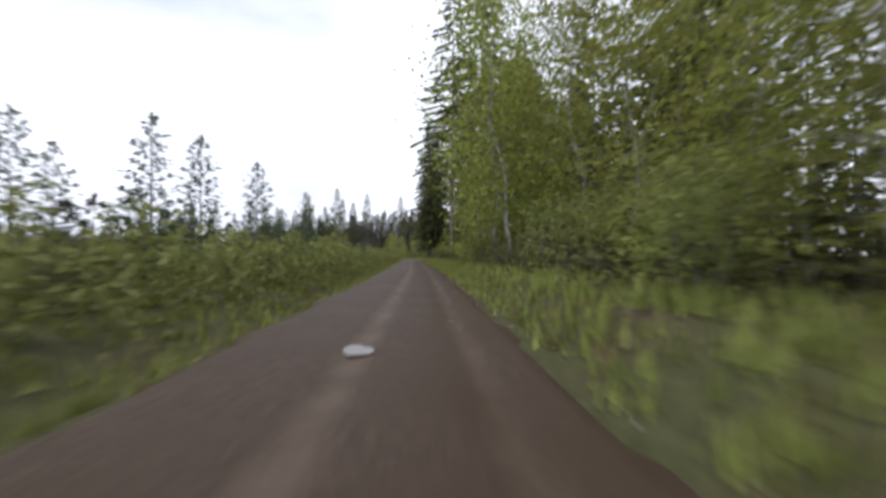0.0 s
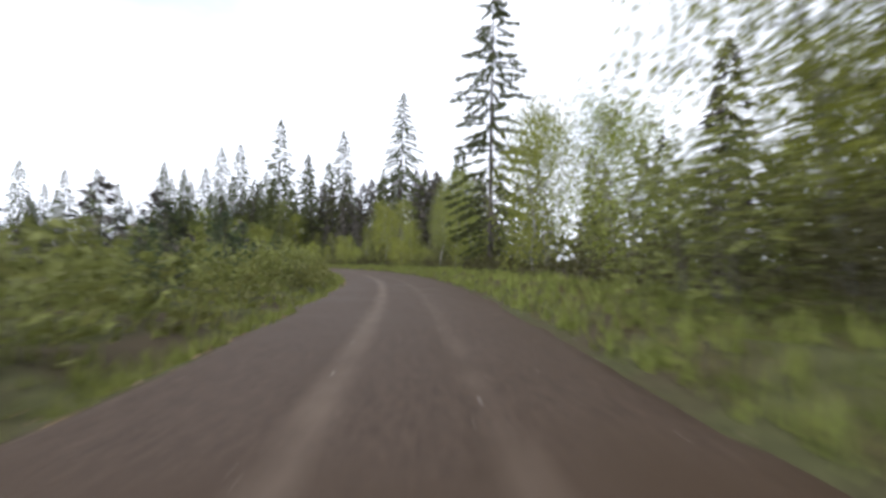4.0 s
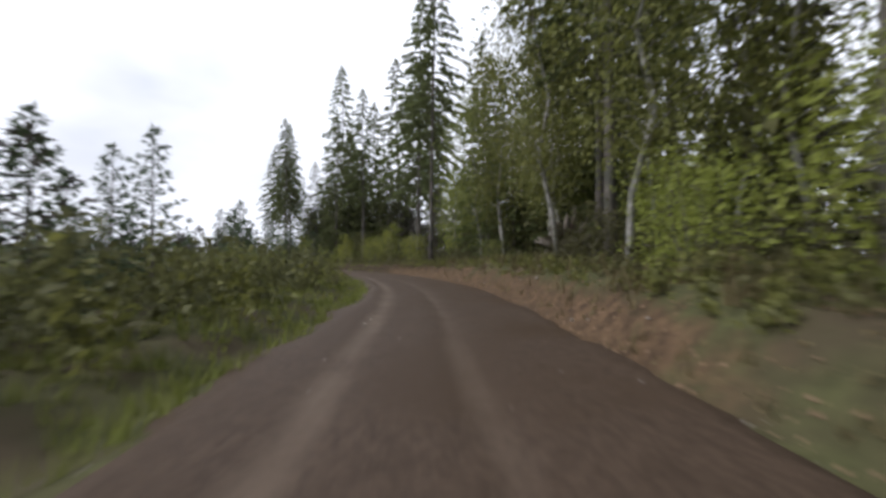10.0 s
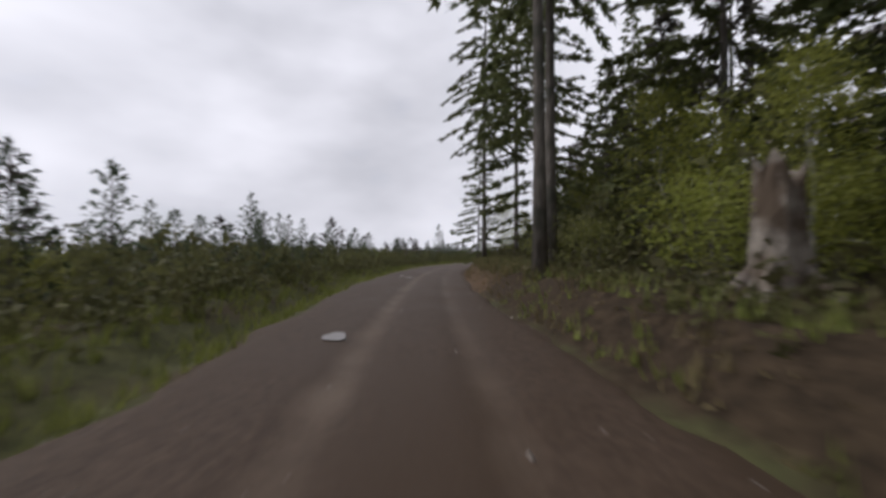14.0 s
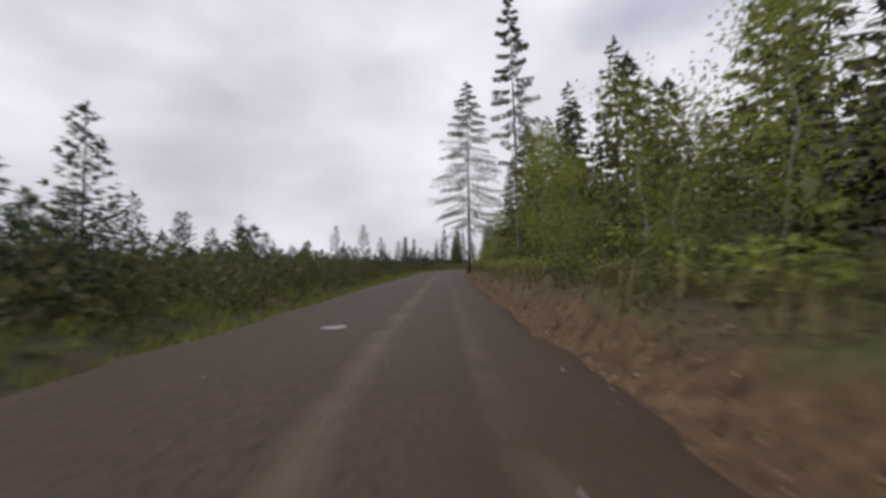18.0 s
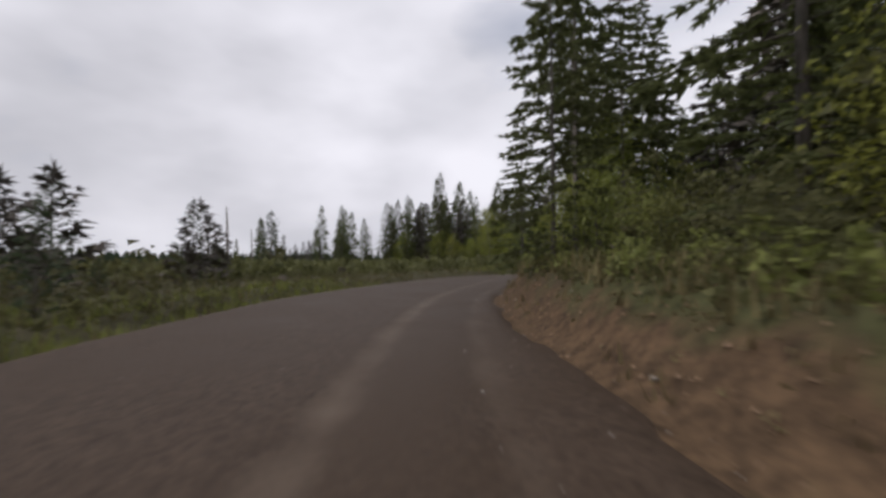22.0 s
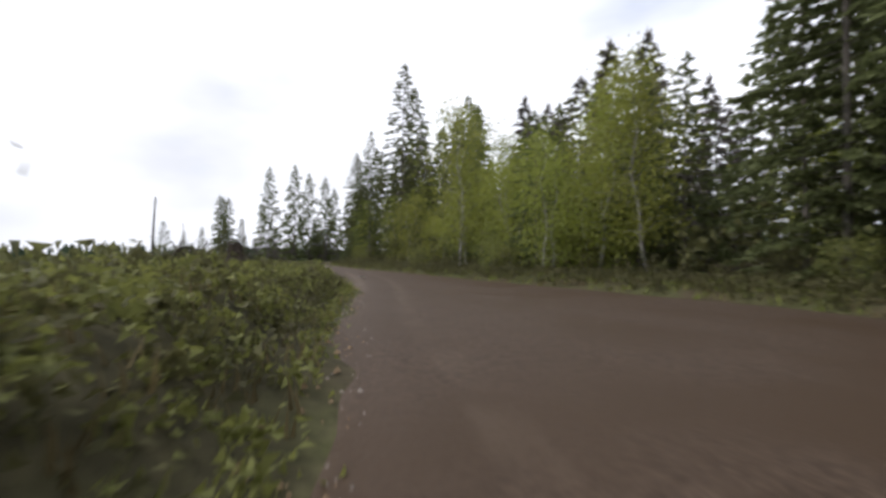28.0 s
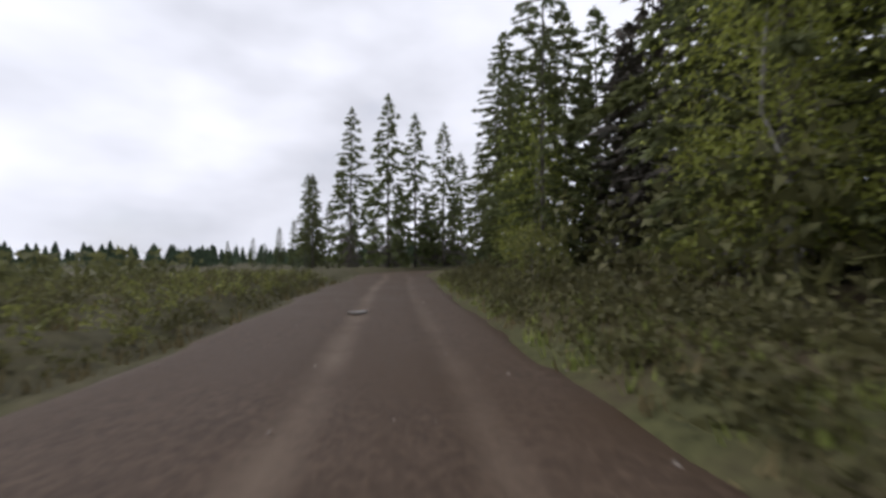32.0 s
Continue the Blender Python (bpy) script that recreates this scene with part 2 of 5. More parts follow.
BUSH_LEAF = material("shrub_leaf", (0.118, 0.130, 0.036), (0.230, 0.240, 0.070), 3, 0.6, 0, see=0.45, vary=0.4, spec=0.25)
# darker shrub leaf, also used where forest shade is put into the colour
DARK_LEAF = material("darkened_leaf", (0.065, 0.066, 0.029), (0.138, 0.134, 0.052), 3, 0.65, 0, see=0.4, vary=0.45, spec=0.2)
BLADE = material("verge_grass", (0.108, 0.130, 0.030), (0.236, 0.254, 0.064), 2, 0.7, 0, see=0.35, vary=0.35, spec=0.2)
DRY_BLADE = material("dry_grass", (0.095, 0.078, 0.037), (0.205, 0.168, 0.085), 2, 0.8, 0, see=0.3, vary=0.35, spec=0.15)
FAR_NEEDLES = material("distant_fir_needles", (0.030, 0.044, 0.028), (0.055, 0.074, 0.042), 0.4, 0.9, 0, vary=0.25, spec=0.05)
POST_PAINT = material("dark_post_wood", (0.02, 0.017, 0.014), (0.055, 0.045, 0.036), 12, 0.85, 0.5)
TAG_WHITE = material("white_tag_plastic", (0.72, 0.71, 0.62), (0.82, 0.81, 0.72), 20, 0.5, 0.05)
TAG_ORANGE = material("orange_marker_plastic", (0.75, 0.16, 0.03), (0.85, 0.22, 0.05), 20, 0.5, 0.05)

# ---------------------------------------------------------------- plan of the road
# centre line of the forest road, a node for each second of driving
NODES = [
    (0.0, -70.0), (0.0, -35.0), (0.0, 0.0), (-0.1, 34.9), (-0.8, 70.0), (-1.4, 105.0), (-2.2, 139.8), (-6.9, 173.6),
    (-17.8, 204.2), (-34.5, 229.1), (-53.3, 247.6), (-72.2, 261.9), (-90.8, 275.2), (-109.5, 288.0), (-130.1, 296.8), (-151.8, 301.4),
    (-172.5, 304.2), (-191.3, 307.3), (-209.5, 311.4), (-228.5, 317.5), (-247.6, 326.5), (-266.8, 338.0), (-286.0, 350.0), (-303.5, 361.5),
    (-317.2, 372.9), (-326.9, 383.4), (-333.2, 393.3), (-338.3, 403.5), (-340.7, 415.6), (-344.6, 427.7), (-353.4, 436.2), (-363.4, 440.5),
    (-373.4, 444.9), (-385.1, 448.7), (-397.7, 451.8), (-425.5, 456.2), (-441.6, 461.7), (-455.7, 490.7),
]


def line_of(nodes, step):
    """A smooth line through the nodes, at even steps: places and the unit way along it."""
    p = np.array(nodes, float)
    p = np.vstack([2 * p[0] - p[1], p, 2 * p[-1] - p[-2]])
    got = []
    for i in range(1, len(p) - 2):
        for u in np.linspace(0, 1, 40, endpoint=False):
            a, b, c, d = p[i - 1], p[i], p[i + 1], p[i + 2]
            got.append(0.5 * (2 * b + (c - a) * u + (2 * a - 5 * b + 4 * c - d) * u * u + (3 * b - a - 3 * c + d) * u ** 3))
    got.append(p[-2])
    got = np.array(got)
    run = np.concatenate([[0], np.cumsum(np.hypot(*np.diff(got, axis=0).T))])
    at = np.arange(0, run[-1], step)
    xy = np.stack([np.interp(at, run, got[:, 0]), np.interp(at, run, got[:, 1])], 1)
    way = np.gradient(xy, axis=0)
    way /= np.linalg.norm(way, axis=1)[:, None]
    return xy, way


LINE, WAY = line_of(NODES, 1.0)
SIDE = np.stack([WAY[:, 1], -WAY[:, 0]], 1)
LAST = len(LINE) - 1


def station(k):
    """Metres along the road of node number k."""
    return int(np.argmin(np.hypot(*(LINE - np.array(NODES[k])).T)))


def spot(s, d):
    """World place at station s, d metres to the right of the centre line."""
    s = min(max(s, 0), LAST - 0.001)
    i = int(s)
    f = s - i
    p = LINE[i] * (1 - f) + LINE[i + 1] * f
    q = SIDE[i] * (1 - f) + SIDE[i + 1] * f
    return p[0] + q[0] * d, p[1] + q[1] * d


def nearest(x, y):
    """Station and signed offset (right is plus) of the nearest road point, for arrays of places."""
    x, y = np.atleast_1d(x).astype(float), np.atleast_1d(y).astype(float)
    s, d = np.empty(len(x)), np.empty(len(x))
    for a in range(0, len(x), 4000):
        dx = x[a:a + 4000, None] - LINE[None, :, 0]
        dy = y[a:a + 4000, None] - LINE[None, :, 1]
        i = np.argmin(dx * dx + dy * dy, 1)
        r = np.arange(len(i))
        s[a:a + 4000] = i
        d[a:a + 4000] = np.where(dx[r, i] * SIDE[i, 0] + dy[r, i] * SIDE[i, 1] >= 0, 1, -1) * np.hypot(dx[r, i], dy[r, i])
    return s, d


# metres from the driven line to the road's left and right edge, node by node
EDGE_K = (0, 2, 5, 8, 10, 11, 12, 13, 14, 15, 16, 17, 20, 21, 22.5, 24, 25, 26, 26.8, 27.5, 28.3, 29, 29.6, 30.2, 31, 31.6, 32.2, 33, 34, 36)
EDGE_S = [station(int(k)) * (1 - k % 1) + station(int(k) + 1) * (k % 1) if k % 1 else station(int(k)) for k in EDGE_K]
LEFT_W = [2.9, 2.9, 3.4, 2.7, 1.8, 1.8, 2.2, 1.6, 1.8, 2.2, 2.5, 3.4, 4.4, 4.2, 3.8, 5.5, 6.5, 6.2, 5.6, 4.2, 2.5, 1.3, 0.8, 0.65, 0.65, 0.8, 1.2, 2.0, 3.4, 3.0]
RIGHT_W = [1.6, 1.6, 1.65, 4.2, 3.8, 3.4, 2.8, 3.6, 3.4, 2.4, 2.2, 1.9, 2.1, 2.3, 2.7, 2.2, 1.4, 1.15, 1.1, 1.5, 3.4, 6.0, 8.5, 11.0, 11.0, 8.5, 6.0, 4.2, 1.9, 2.4]
# height of the bank to the right of the road along the way: station of node, metres
BANK_S = [station(k) for k in (0, 1, 5, 8, 11, 13, 14, 16, 18, 20, 24, 26, 27, 28, 29, 31, 34, 36)]
BANK_H = [0.6, 0.65, 0.7, 0.5, 0.45, 1.3, 0.9, 0.75, 0.8, 1.0, 1.05, 1.4, 1.45, 0.9, 0.45, 0.35, 0.4, 0.4]


# low mounds of cleared soil and slash to the left of the bend
MOUND_S = [station(k) for k in (27, 28, 29, 30, 31, 33, 34)]
MOUND_H = [0.0, 0.5, 1.05, 1.15, 0.95, 0.55, 0.3]


def edges(s):
    return np.interp(s, EDGE_S, LEFT_W), np.interp(s, EDGE_S, RIGHT_W)


def relief(s, d):
    """Height of the ground at station s and offset d (arrays)."""
    s, d = np.asarray(s, float), np.asarray(d, float)
    lw, rw = edges(s)
    bank = np.interp(s, BANK_S, BANK_H)
    e = d - rw
    right = np.clip((e - 0.05) / 1.25, 0, 1)
    right = right * right * (3 - 2 * right) * bank + np.clip(e - 4, 0, 40) * 0.02
    g = -d - lw
    left = -0.28 * np.exp(-((g - 0.9) / 0.6) ** 2) + 0.12 * np.clip((g - 1.2) / 2, 0, 1) - 0.012 * np.clip(g - 5, 0, 120)
    left = left + np.interp(s, MOUND_S, MOUND_H) * np.clip((g - 0.15) / 1.5, 0, 1) * (0.75 + 0.25 * np.sin(s * 0.55) * np.cos(g * 0.6)) * np.clip((14 - g) / 7, 0, 1)
    z = np.where(e > 0, right, np.where(g > 0, left, 0.0))
    rough = np.clip(np.maximum(e, g) / 1.5, 0, 1)
    x = s * 0.9
    wob = 0.10 * np.sin(x * 0.71 + d * 1.3) * np.sin(d * 0.9 - x * 0.37) + 0.07 * np.sin(x * 1.9 + 1.7 * d) + 0.05 * np.sin(2.7 * d - 1.3 * x)
    return z + wob * rough


def beside(s, e):
    """World place e metres beyond the right edge of the road, or, where e is minus, beyond its left edge."""
    lw, rw = edges(s)
    return spot(s, rw + e if e >= 0 else e - lw)


def clear(x, y, gap):
    """Whether a place lies at least gap metres off the road."""
    s, d = nearest(x, y)
    lw, rw = edges(s[0])
    return max(d[0] - rw, -d[0] - lw) > gap


def height(x, y):
    s, d = nearest(x, y)
    return relief(s, d)


# ---------------------------------------------------------------- mesh helpers
def mesh_of(name, verts, faces, mats, index=None, smooth=False):
    me = bpy.data.meshes.new(name)
    me.from_pydata([tuple(v) for v in verts], [], [tuple(f) for f in faces])
    for m in mats:
        me.materials.append(m)
    if index is not None:
        me.polygons.foreach_set("material_index", np.asarray(index, np.int32))
    if smooth:
        me.polygons.foreach_set("use_smooth", np.ones(len(me.polygons), bool))
    me.update()
    return me


def quads_mesh(name, quads, mat):
    """A mesh from an array of loose quads or triangles, shape (n, corners, 3)."""
    n, c = quads.shape[:2]
    me = bpy.data.meshes.new(name)
    me.vertices.add(n * c)
    me.vertices.foreach_set("co", quads.astype(np.float32).ravel())
    me.loops.add(n * c)
    me.loops.foreach_set("vertex_index", np.arange(n * c, dtype=np.int32))
    me.polygons.add(n)
    me.polygons.foreach_set("loop_start", np.arange(0, n * c, c, dtype=np.int32))
    me.polygons.foreach_set("loop_total", np.full(n, c, np.int32))
    me.materials.append(mat)
    me.update(calc_edges=True)
    me.validate()
    return me


def part(name, me, parent, label=""):
    ob = new(name, me)
    ob.parent = parent
    return tagged(ob, label) if label else ob


class Build:
    """Collects vertices and faces."""

    def __init__(self):
        self.v, self.f = [], []

    def tube(self, pts, radii, sides=6, cap=True):
        base = len(self.v)
        n = len(pts)
        for i, (p, r) in enumerate(zip(pts, radii)):
            a = np.array(pts[max(i - 1, 0)], float)
            b = np.array(pts[min(i + 1, n - 1)], float)
            t = (b - a) / (np.linalg.norm(b - a) + 1e-9)
            u = np.cross(t, (0, 0, 1) if abs(t[2]) < 0.9 else (1, 0, 0))
            u /= np.linalg.norm(u)
            w = np.cross(t, u)
            for k in range(sides):
                g = 2 * math.pi * k / sides
                self.v.append(np.array(p) + r * (math.cos(g) * u + math.sin(g) * w))
        for i in range(n - 1):
            for k in range(sides):
                a, b = base + i * sides + k, base + i * sides + (k + 1) % sides
                self.f.append((a, b, b + sides, a + sides))
        if cap:
            self.f.append(tuple(base + (n - 1) * sides + k for k in range(sides)))
            self.f.append(tuple(base + k for k in reversed(range(sides))))

    def leaf(self, p, along, across, length, width, fold=0.12):
        """A pointed leaf."""
        i = len(self.v)
        up = np.cross(along, across)
        self.v += [p + across * width * 0.5 + up * fold * width, p + along * length, p + along * length * 0.25 - across * width * 0.5 + up * fold * width]
        self.f.append((i, i + 1, i + 2))

    def spray(self, p, along, across, length, width):
        """A needle spray: three tapering fingers from one point, hanging a little apart."""
        up = np.cross(along, across)
        for turn, share in ((-0.6, 0.7), (0.05, 1.0), (0.65, 0.75)):
            d = along * math.cos(turn) + across * math.sin(turn)
            e = across * math.cos(turn) - along * math.sin(turn) + up * turn * 0.8
            i = len(self.v)
            self.v += [p + d * length * share * 0.18 + e * width * 0.30, p + d * length * share, p + d * length * share * 0.1 - e * width * 0.30]
            self.f.append((i, i + 1, i + 2))

    def mesh(self, name, mat, smooth=False):
        return mesh_of(name, self.v, self.f, [mat], smooth=smooth)


def unit(v):
    v = np.asarray(v, float)
    return v / (np.linalg.norm(v) + 1e-9)


# ---------------------------------------------------------------- trees
def fir(name, tall, reach, bare, boughs, seed, thick, needles=NEEDLES, sprays=9, droop=0.5, spray_size=0.62, lean=0.0, gaps=0.08, dead=False, sides=8, rise=0.0, limbs=True, broad=0.55):
    """A conifer of given height: tapered trunk with limbs, and a crown of drooping boughs set with needle sprays."""
    rng = np.random.default_rng(seed)
    wood, green = Build(), Build()
    heights = np.linspace(0, 1, 9)
    bend = rng.normal(0, 0.012 * tall, 2)
    axis = [np.array([bend[0] * u * u + lean * u * tall, bend[1] * u * u, u * tall]) for u in heights]
    wood.tube(axis, [thick * (1.25 if i == 0 else 1) * (1 - 0.93 * u) for i, u in enumerate(heights)], sides)
    for k in range(boughs):
        u = bare + (1 - bare) * ((k + rng.random()) / boughs) ** 0.92
        if rng.random() < gaps:
            continue
        v = (u - bare) / (1 - bare)
        root = np.array([bend[0] * u * u + lean * u * tall, bend[1] * u * u, u * tall])
        full = reach * ((1 - v) ** 0.72 * (0.55 + 0.45 * min(1, v * 5)) + 0.03) * rng.uniform(0.72, 1.14)
        a = k * 2.39996 + rng.normal(0, 0.35)
        out_way = np.array([math.cos(a), math.sin(a), 0])
        side = np.array([-math.sin(a), math.cos(a), 0])
        lift = rise + 0.30 * v - 0.05 + rng.normal(0, 0.08)
        pts = []
        for w in np.linspace(0, 1, 5):
            pts.append(root + out_way * full * w + np.array([0, 0, full * (lift * w - droop * w * w + 0.22 * w ** 3)]))
        keep = (0, 1, 2, 3, 4) if dead else (0, 3)
        if limbs:
            wood.tube([pts[w] for w in keep], [max(0.012, thick * 0.11 * (1 - v) + 0.012) * (1 - 0.2 * w) for w in keep], 3, cap=False)
        if dead:
            for w in np.linspace(0.14, 1, 13):
                q = pts[0] * (1 - w) + pts[-1] * w
                q[2] = np.interp(w, np.linspace(0, 1, 5), [p[2] for p in pts])
                for hand in (-1, 1):
                    tip = q + out_way * 0.25 * full * 0.4 + side * hand * full * 0.16 * rng.uniform(0.6, 1.3) - np.array([0, 0, full * 0.12])
                    wood.tube([q, tip], [0.016, 0.006], 3, cap=False)
                    if rng.random() < 0.85:
                        for share in (0.35, 0.7, 1.0):
                            green.spray(q + (tip - q) * share, unit(out_way * 0.5 + side * hand * rng.uniform(0.3, 0.9) - np.array([0, 0, rng.uniform(0.2, 0.9)])), out_way, spray_size * rng.uniform(0.3, 0.6), spray_size * 0.22)
            continue
        count = max(3, int(sprays * (0.35 + 0.65 * full / reach)))
        for j in range(count):
            w = 0.18 + 0.82 * (j + rng.random()) / count
            q = np.array([np.interp(w, np.linspace(0, 1, 5), [p[c] for p in pts]) for c in range(3)])
            hand = 1 if j % 2 else -1
            along = unit(out_way * rng.uniform(0.5, 1.0) + side * hand * rng.uniform(0.3, 1.0) * (1.15 - w) + np.array([0, 0, rng.uniform(-0.75, -0.05) * droop * 1.6]))
            across = unit(np.cross(along, (rng.normal(0, 0.9), rng.normal(0, 0.9), 1)))
            size = spray_size * (0.6 + 0.5 * full / reach) * rng.uniform(0.75, 1.3)
            green.spray(q, along, across, size, size * broad)
    for j in range(5):
        g = j * 1.3
        green.spray(axis[-1] - np.array([0, 0, 0.12 * j]), unit((math.cos(g) * 0.3, math.sin(g) * 0.3, 1)), unit((-math.sin(g), math.cos(g), 0)), spray_size * 0.8, spray_size * 0.3)
    ob = new(name)
    part("trunk", wood.mesh("trunk", DEAD_WOOD if dead else BARK, True), ob)
    part("crown", green.mesh("crown", needles), ob)
    return ob


def leafy(name, tall, spread, stems, clumps, leaves, leaf, seed, mat, bark=PALE_BARK, thick=0.11, low=0.25, slim=1.0):
    """A broad-leaved tree or shrub: stems with limbs, and clumps of single leaves round the limb ends."""
    rng = np.random.default_rng(seed)
    wood, green = Build(), Build()
    ends = []
    for k in range(stems):
        a = k * 2 * math.pi / stems + rng.random()
        foot = np.array([math.cos(a), math.sin(a), 0]) * (0.12 * spread if stems > 1 else 0)
        top = np.array([math.cos(a) * spread * 0.35 * rng.uniform(0.3, 1), math.sin(a) * spread * 0.35 * rng.uniform(0.3, 1), tall * rng.uniform(0.8, 1.0)])
        line = [foot + (top - foot) * u + np.array([rng.normal(0, 0.015 * tall), rng.normal(0, 0.015 * tall), 0]) * (u > 0) for u in np.linspace(0, 1, 7)]
        wood.tube(line, [thick * (1 - 0.88 * u) for u in np.linspace(0, 1, 7)], 6)
        per = max(2, clumps // stems)
        for j in range(per):
            u = low + (1 - low) * (j + rng.random()) / per
            root = np.array([np.interp(u, np.linspace(0, 1, 7), [p[c] for p in line]) for c in range(3)])
            b = j * 2.39996 + rng.normal(0, 0.4)
            belly = math.sin(math.pi * min(1, 0.18 + 0.8 * (u - low) / (1 - low))) ** slim
            out_way = np.array([math.cos(b), math.sin(b), rng.uniform(0.1, 0.7)])
            tip = root + out_way * spread * 0.5 * belly * rng.uniform(0.5, 1.15)
            wood.tube([root, (root + tip) / 2 + np.array([0, 0, 0.05 * spread]), tip], [thick * 0.22 * (1.1 - u), thick * 0.13 * (1.1 - u), 0.008], 3, cap=False)
            ends += [tip, (root + 2 * tip) / 3]
        ends.append(line[-1])
    ends = np.array(ends)
    total = len(ends) * leaves
    core = ends[rng.integers(0, len(ends), total)]
    size = spread * 0.135
    off = rng.normal(0, 1, (total, 3)) * np.array([size, size, size * 0.75])
    for c, o in zip(core, off):
        along = unit(rng.normal(0, 1, 3) + np.array([0, 0, -0.3]))
        across = unit(np.cross(along, rng.normal(0, 1, 3)))
        p = c + o
        if p[2] > 0.02:
            green.leaf(p, along, across, leaf * rng.uniform(0.7, 1.3), leaf * 0.62)
    ob = new(name)
    part("trunk", wood.mesh("trunk", bark, True), ob)
    part("crown", green.mesh("crown", mat), ob)
    return ob


def put(proto, x, y, scale=1.0, turn=0.0, sink=0.05, tall=1.0):
    """A copy of a plant standing on the ground."""
    z = float(height(x, y)[0])
    got = copy_thing(proto, Matrix.Identity(4))
    got.matrix_basis = Matrix.Translation((x, y, z - sink)) @ Matrix.Rotation(turn, 4, "Z") @ Matrix.Diagonal((scale, scale, scale * tall, 1))
    return got


def remove(ob):
    for o in (*ob.children_recursive, ob):
        bpy.data.objects.remove(o)


# ---------------------------------------------------------------- ground and road
def swept(offsets, lift):
    """A strip along the road; offsets count from the road's edges outward (minus: to the left)."""
    st = np.arange(0, LAST - 1, 1)
    ss, oo = np.meshgrid(st, np.array(offsets), indexing="ij")
    lw, rw = edges(ss)
    dd = np.where(oo > 0, rw + oo, np.where(oo < 0, oo - lw, 0))
    i = ss.astype(int)
    v = np.stack([LINE[i, 0] + SIDE[i, 0] * dd, LINE[i, 1] + SIDE[i, 1] * dd, relief(ss, dd) + lift], -1).reshape(-1, 3)
    n = len(offsets)
    f = []
    for a in range(len(st) - 1):
        for b in range(n - 1):
            f.append((a * n + b, a * n + b + 1, (a + 1) * n + b + 1, (a + 1) * n + b))
    return v, f


SOILY = [(station(12), station(14) + 6), (station(17) - 6, station(28))]
CUT = station(23)



gv, gf = swept([-11, -9.5, -8, -7, -6, -5, -4.2, -3.5, -2.9, -2.3, -1.8, -1.3, -0.9, -0.5, -0.1, 0.1, 0.4, 0.8, 1.2, 1.6, 2.1, 2.6, 3.2, 3.9, 4.8, 6, 7.5, 9, 11], -0.03)
lo, hi = LINE.min(0) - 420, LINE.max(0) + 420
gx, gy = np.arange(lo[0], hi[0], 9.0), np.arange(lo[1], hi[1], 9.0)
mx, my = np.meshgrid(gx, gy, indexing="ij")
ns, nd = nearest(mx.ravel(), my.ravel())
mz = relief(ns, nd) - 0.12 - 0.9 * (np.abs(nd) < 11)
base = len(gv)
gv = np.vstack([gv, np.stack([mx.ravel(), my.ravel(), mz], -1)])
ny = len(gy)
inner = np.abs(nd) < 6.5
cells = [(a * ny + b, (a + 1) * ny + b, (a + 1) * ny + b + 1, a * ny + b + 1) for a in range(len(gx) - 1) for b in range(ny - 1)]
for c in cells:
    if not all(inner[k] for k in c):
        gf.append(tuple(base + k for k in c))
rim = len(gv)
corners = [(lo[0], lo[1]), (gx[-1], lo[1]), (gx[-1], gy[-1]), (lo[0], gy[-1])]
mid = (lo + hi) / 2
gv = np.vstack([gv, [(cx, cy, -2.5) for cx, cy in corners], [(mid[0] + (cx - mid[0]) * 6, mid[1] + (cy - mid[1]) * 6, -4.0) for cx, cy in corners]])
for k in range(4):
    j = (k + 1) % 4
    gf.append((rim + k, rim + 4 + k, rim + 4 + j, rim + j))
ground = new("ground", mesh_of("ground", gv, gf, [GRASS_GROUND], None, True))
vs, vd = nearest(gv[:, 0], gv[:, 1])
vl, vr = edges(vs)
bare = np.zeros(len(gv))
for a, b in SOILY:
    ends = np.clip((vs - a) / 6, 0, 1) * np.clip((b - vs) / 6, 0, 1)
    bare = np.maximum(bare, ends * np.clip((vd - vr + 0.6) / 0.5, 0, 1) * np.clip((1.55 - (vd - vr)) / 1.0, 0, 1))
cleared = np.clip((vs - CUT + 10) / 20, 0, 1) * np.clip((-vd - vl + 0.4) / 0.6, 0, 1)
litter = np.clip((vs - station(13)) / 12, 0, 1) * np.clip((station(19) - vs) / 20, 0, 1) * np.clip((vd - vr + 0.2) / 0.5, 0, 1)
litter = np.maximum(litter, 0.75 * np.clip((vd - vr - 5.0) / 3, 0, 1))
for name, value in (("bare", bare * 0.72), ("cleared", cleared * 0.6), ("litter", litter * 0.75)):
    layer = ground.data.attributes.new(name, "FLOAT", "POINT")
    layer.data.foreach_set("value", value.astype(np.float32))
tagged(ground, "grassy forest ground with bare reddish banks and cleared land", "ground", kind="structure")


n = 31
st = np.arange(0, LAST - 1, 1)
ss, uu = np.meshgrid(st, np.linspace(0, 1, n), indexing="ij")
lw, rw = edges(ss)
wig = 0.22 * np.sin(ss * 0.9) + 0.15 * np.sin(ss * 2.1) + 0.14 * np.sin(ss * 0.31)
dd = -lw + (lw + rw) * uu + np.where(uu < 0.001, -wig - 0.25, np.where(uu > 0.999, wig + 0.25, 0))
i = ss.astype(int)
rut = np.abs(np.abs(dd + 0.1) - 0.8)
rz = 0.05 - 0.04 * np.exp(-(rut / 0.22) ** 2) + 0.012 * np.sin(ss * 1.7 + dd * 3) * np.sin(ss * 0.6)
rz = np.where((uu < 0.001) | (uu > 0.999), -0.12, rz)
rv = np.stack([LINE[i, 0] + SIDE[i, 0] * dd, LINE[i, 1] + SIDE[i, 1] * dd, rz], -1).reshape(-1, 3)
rf = []
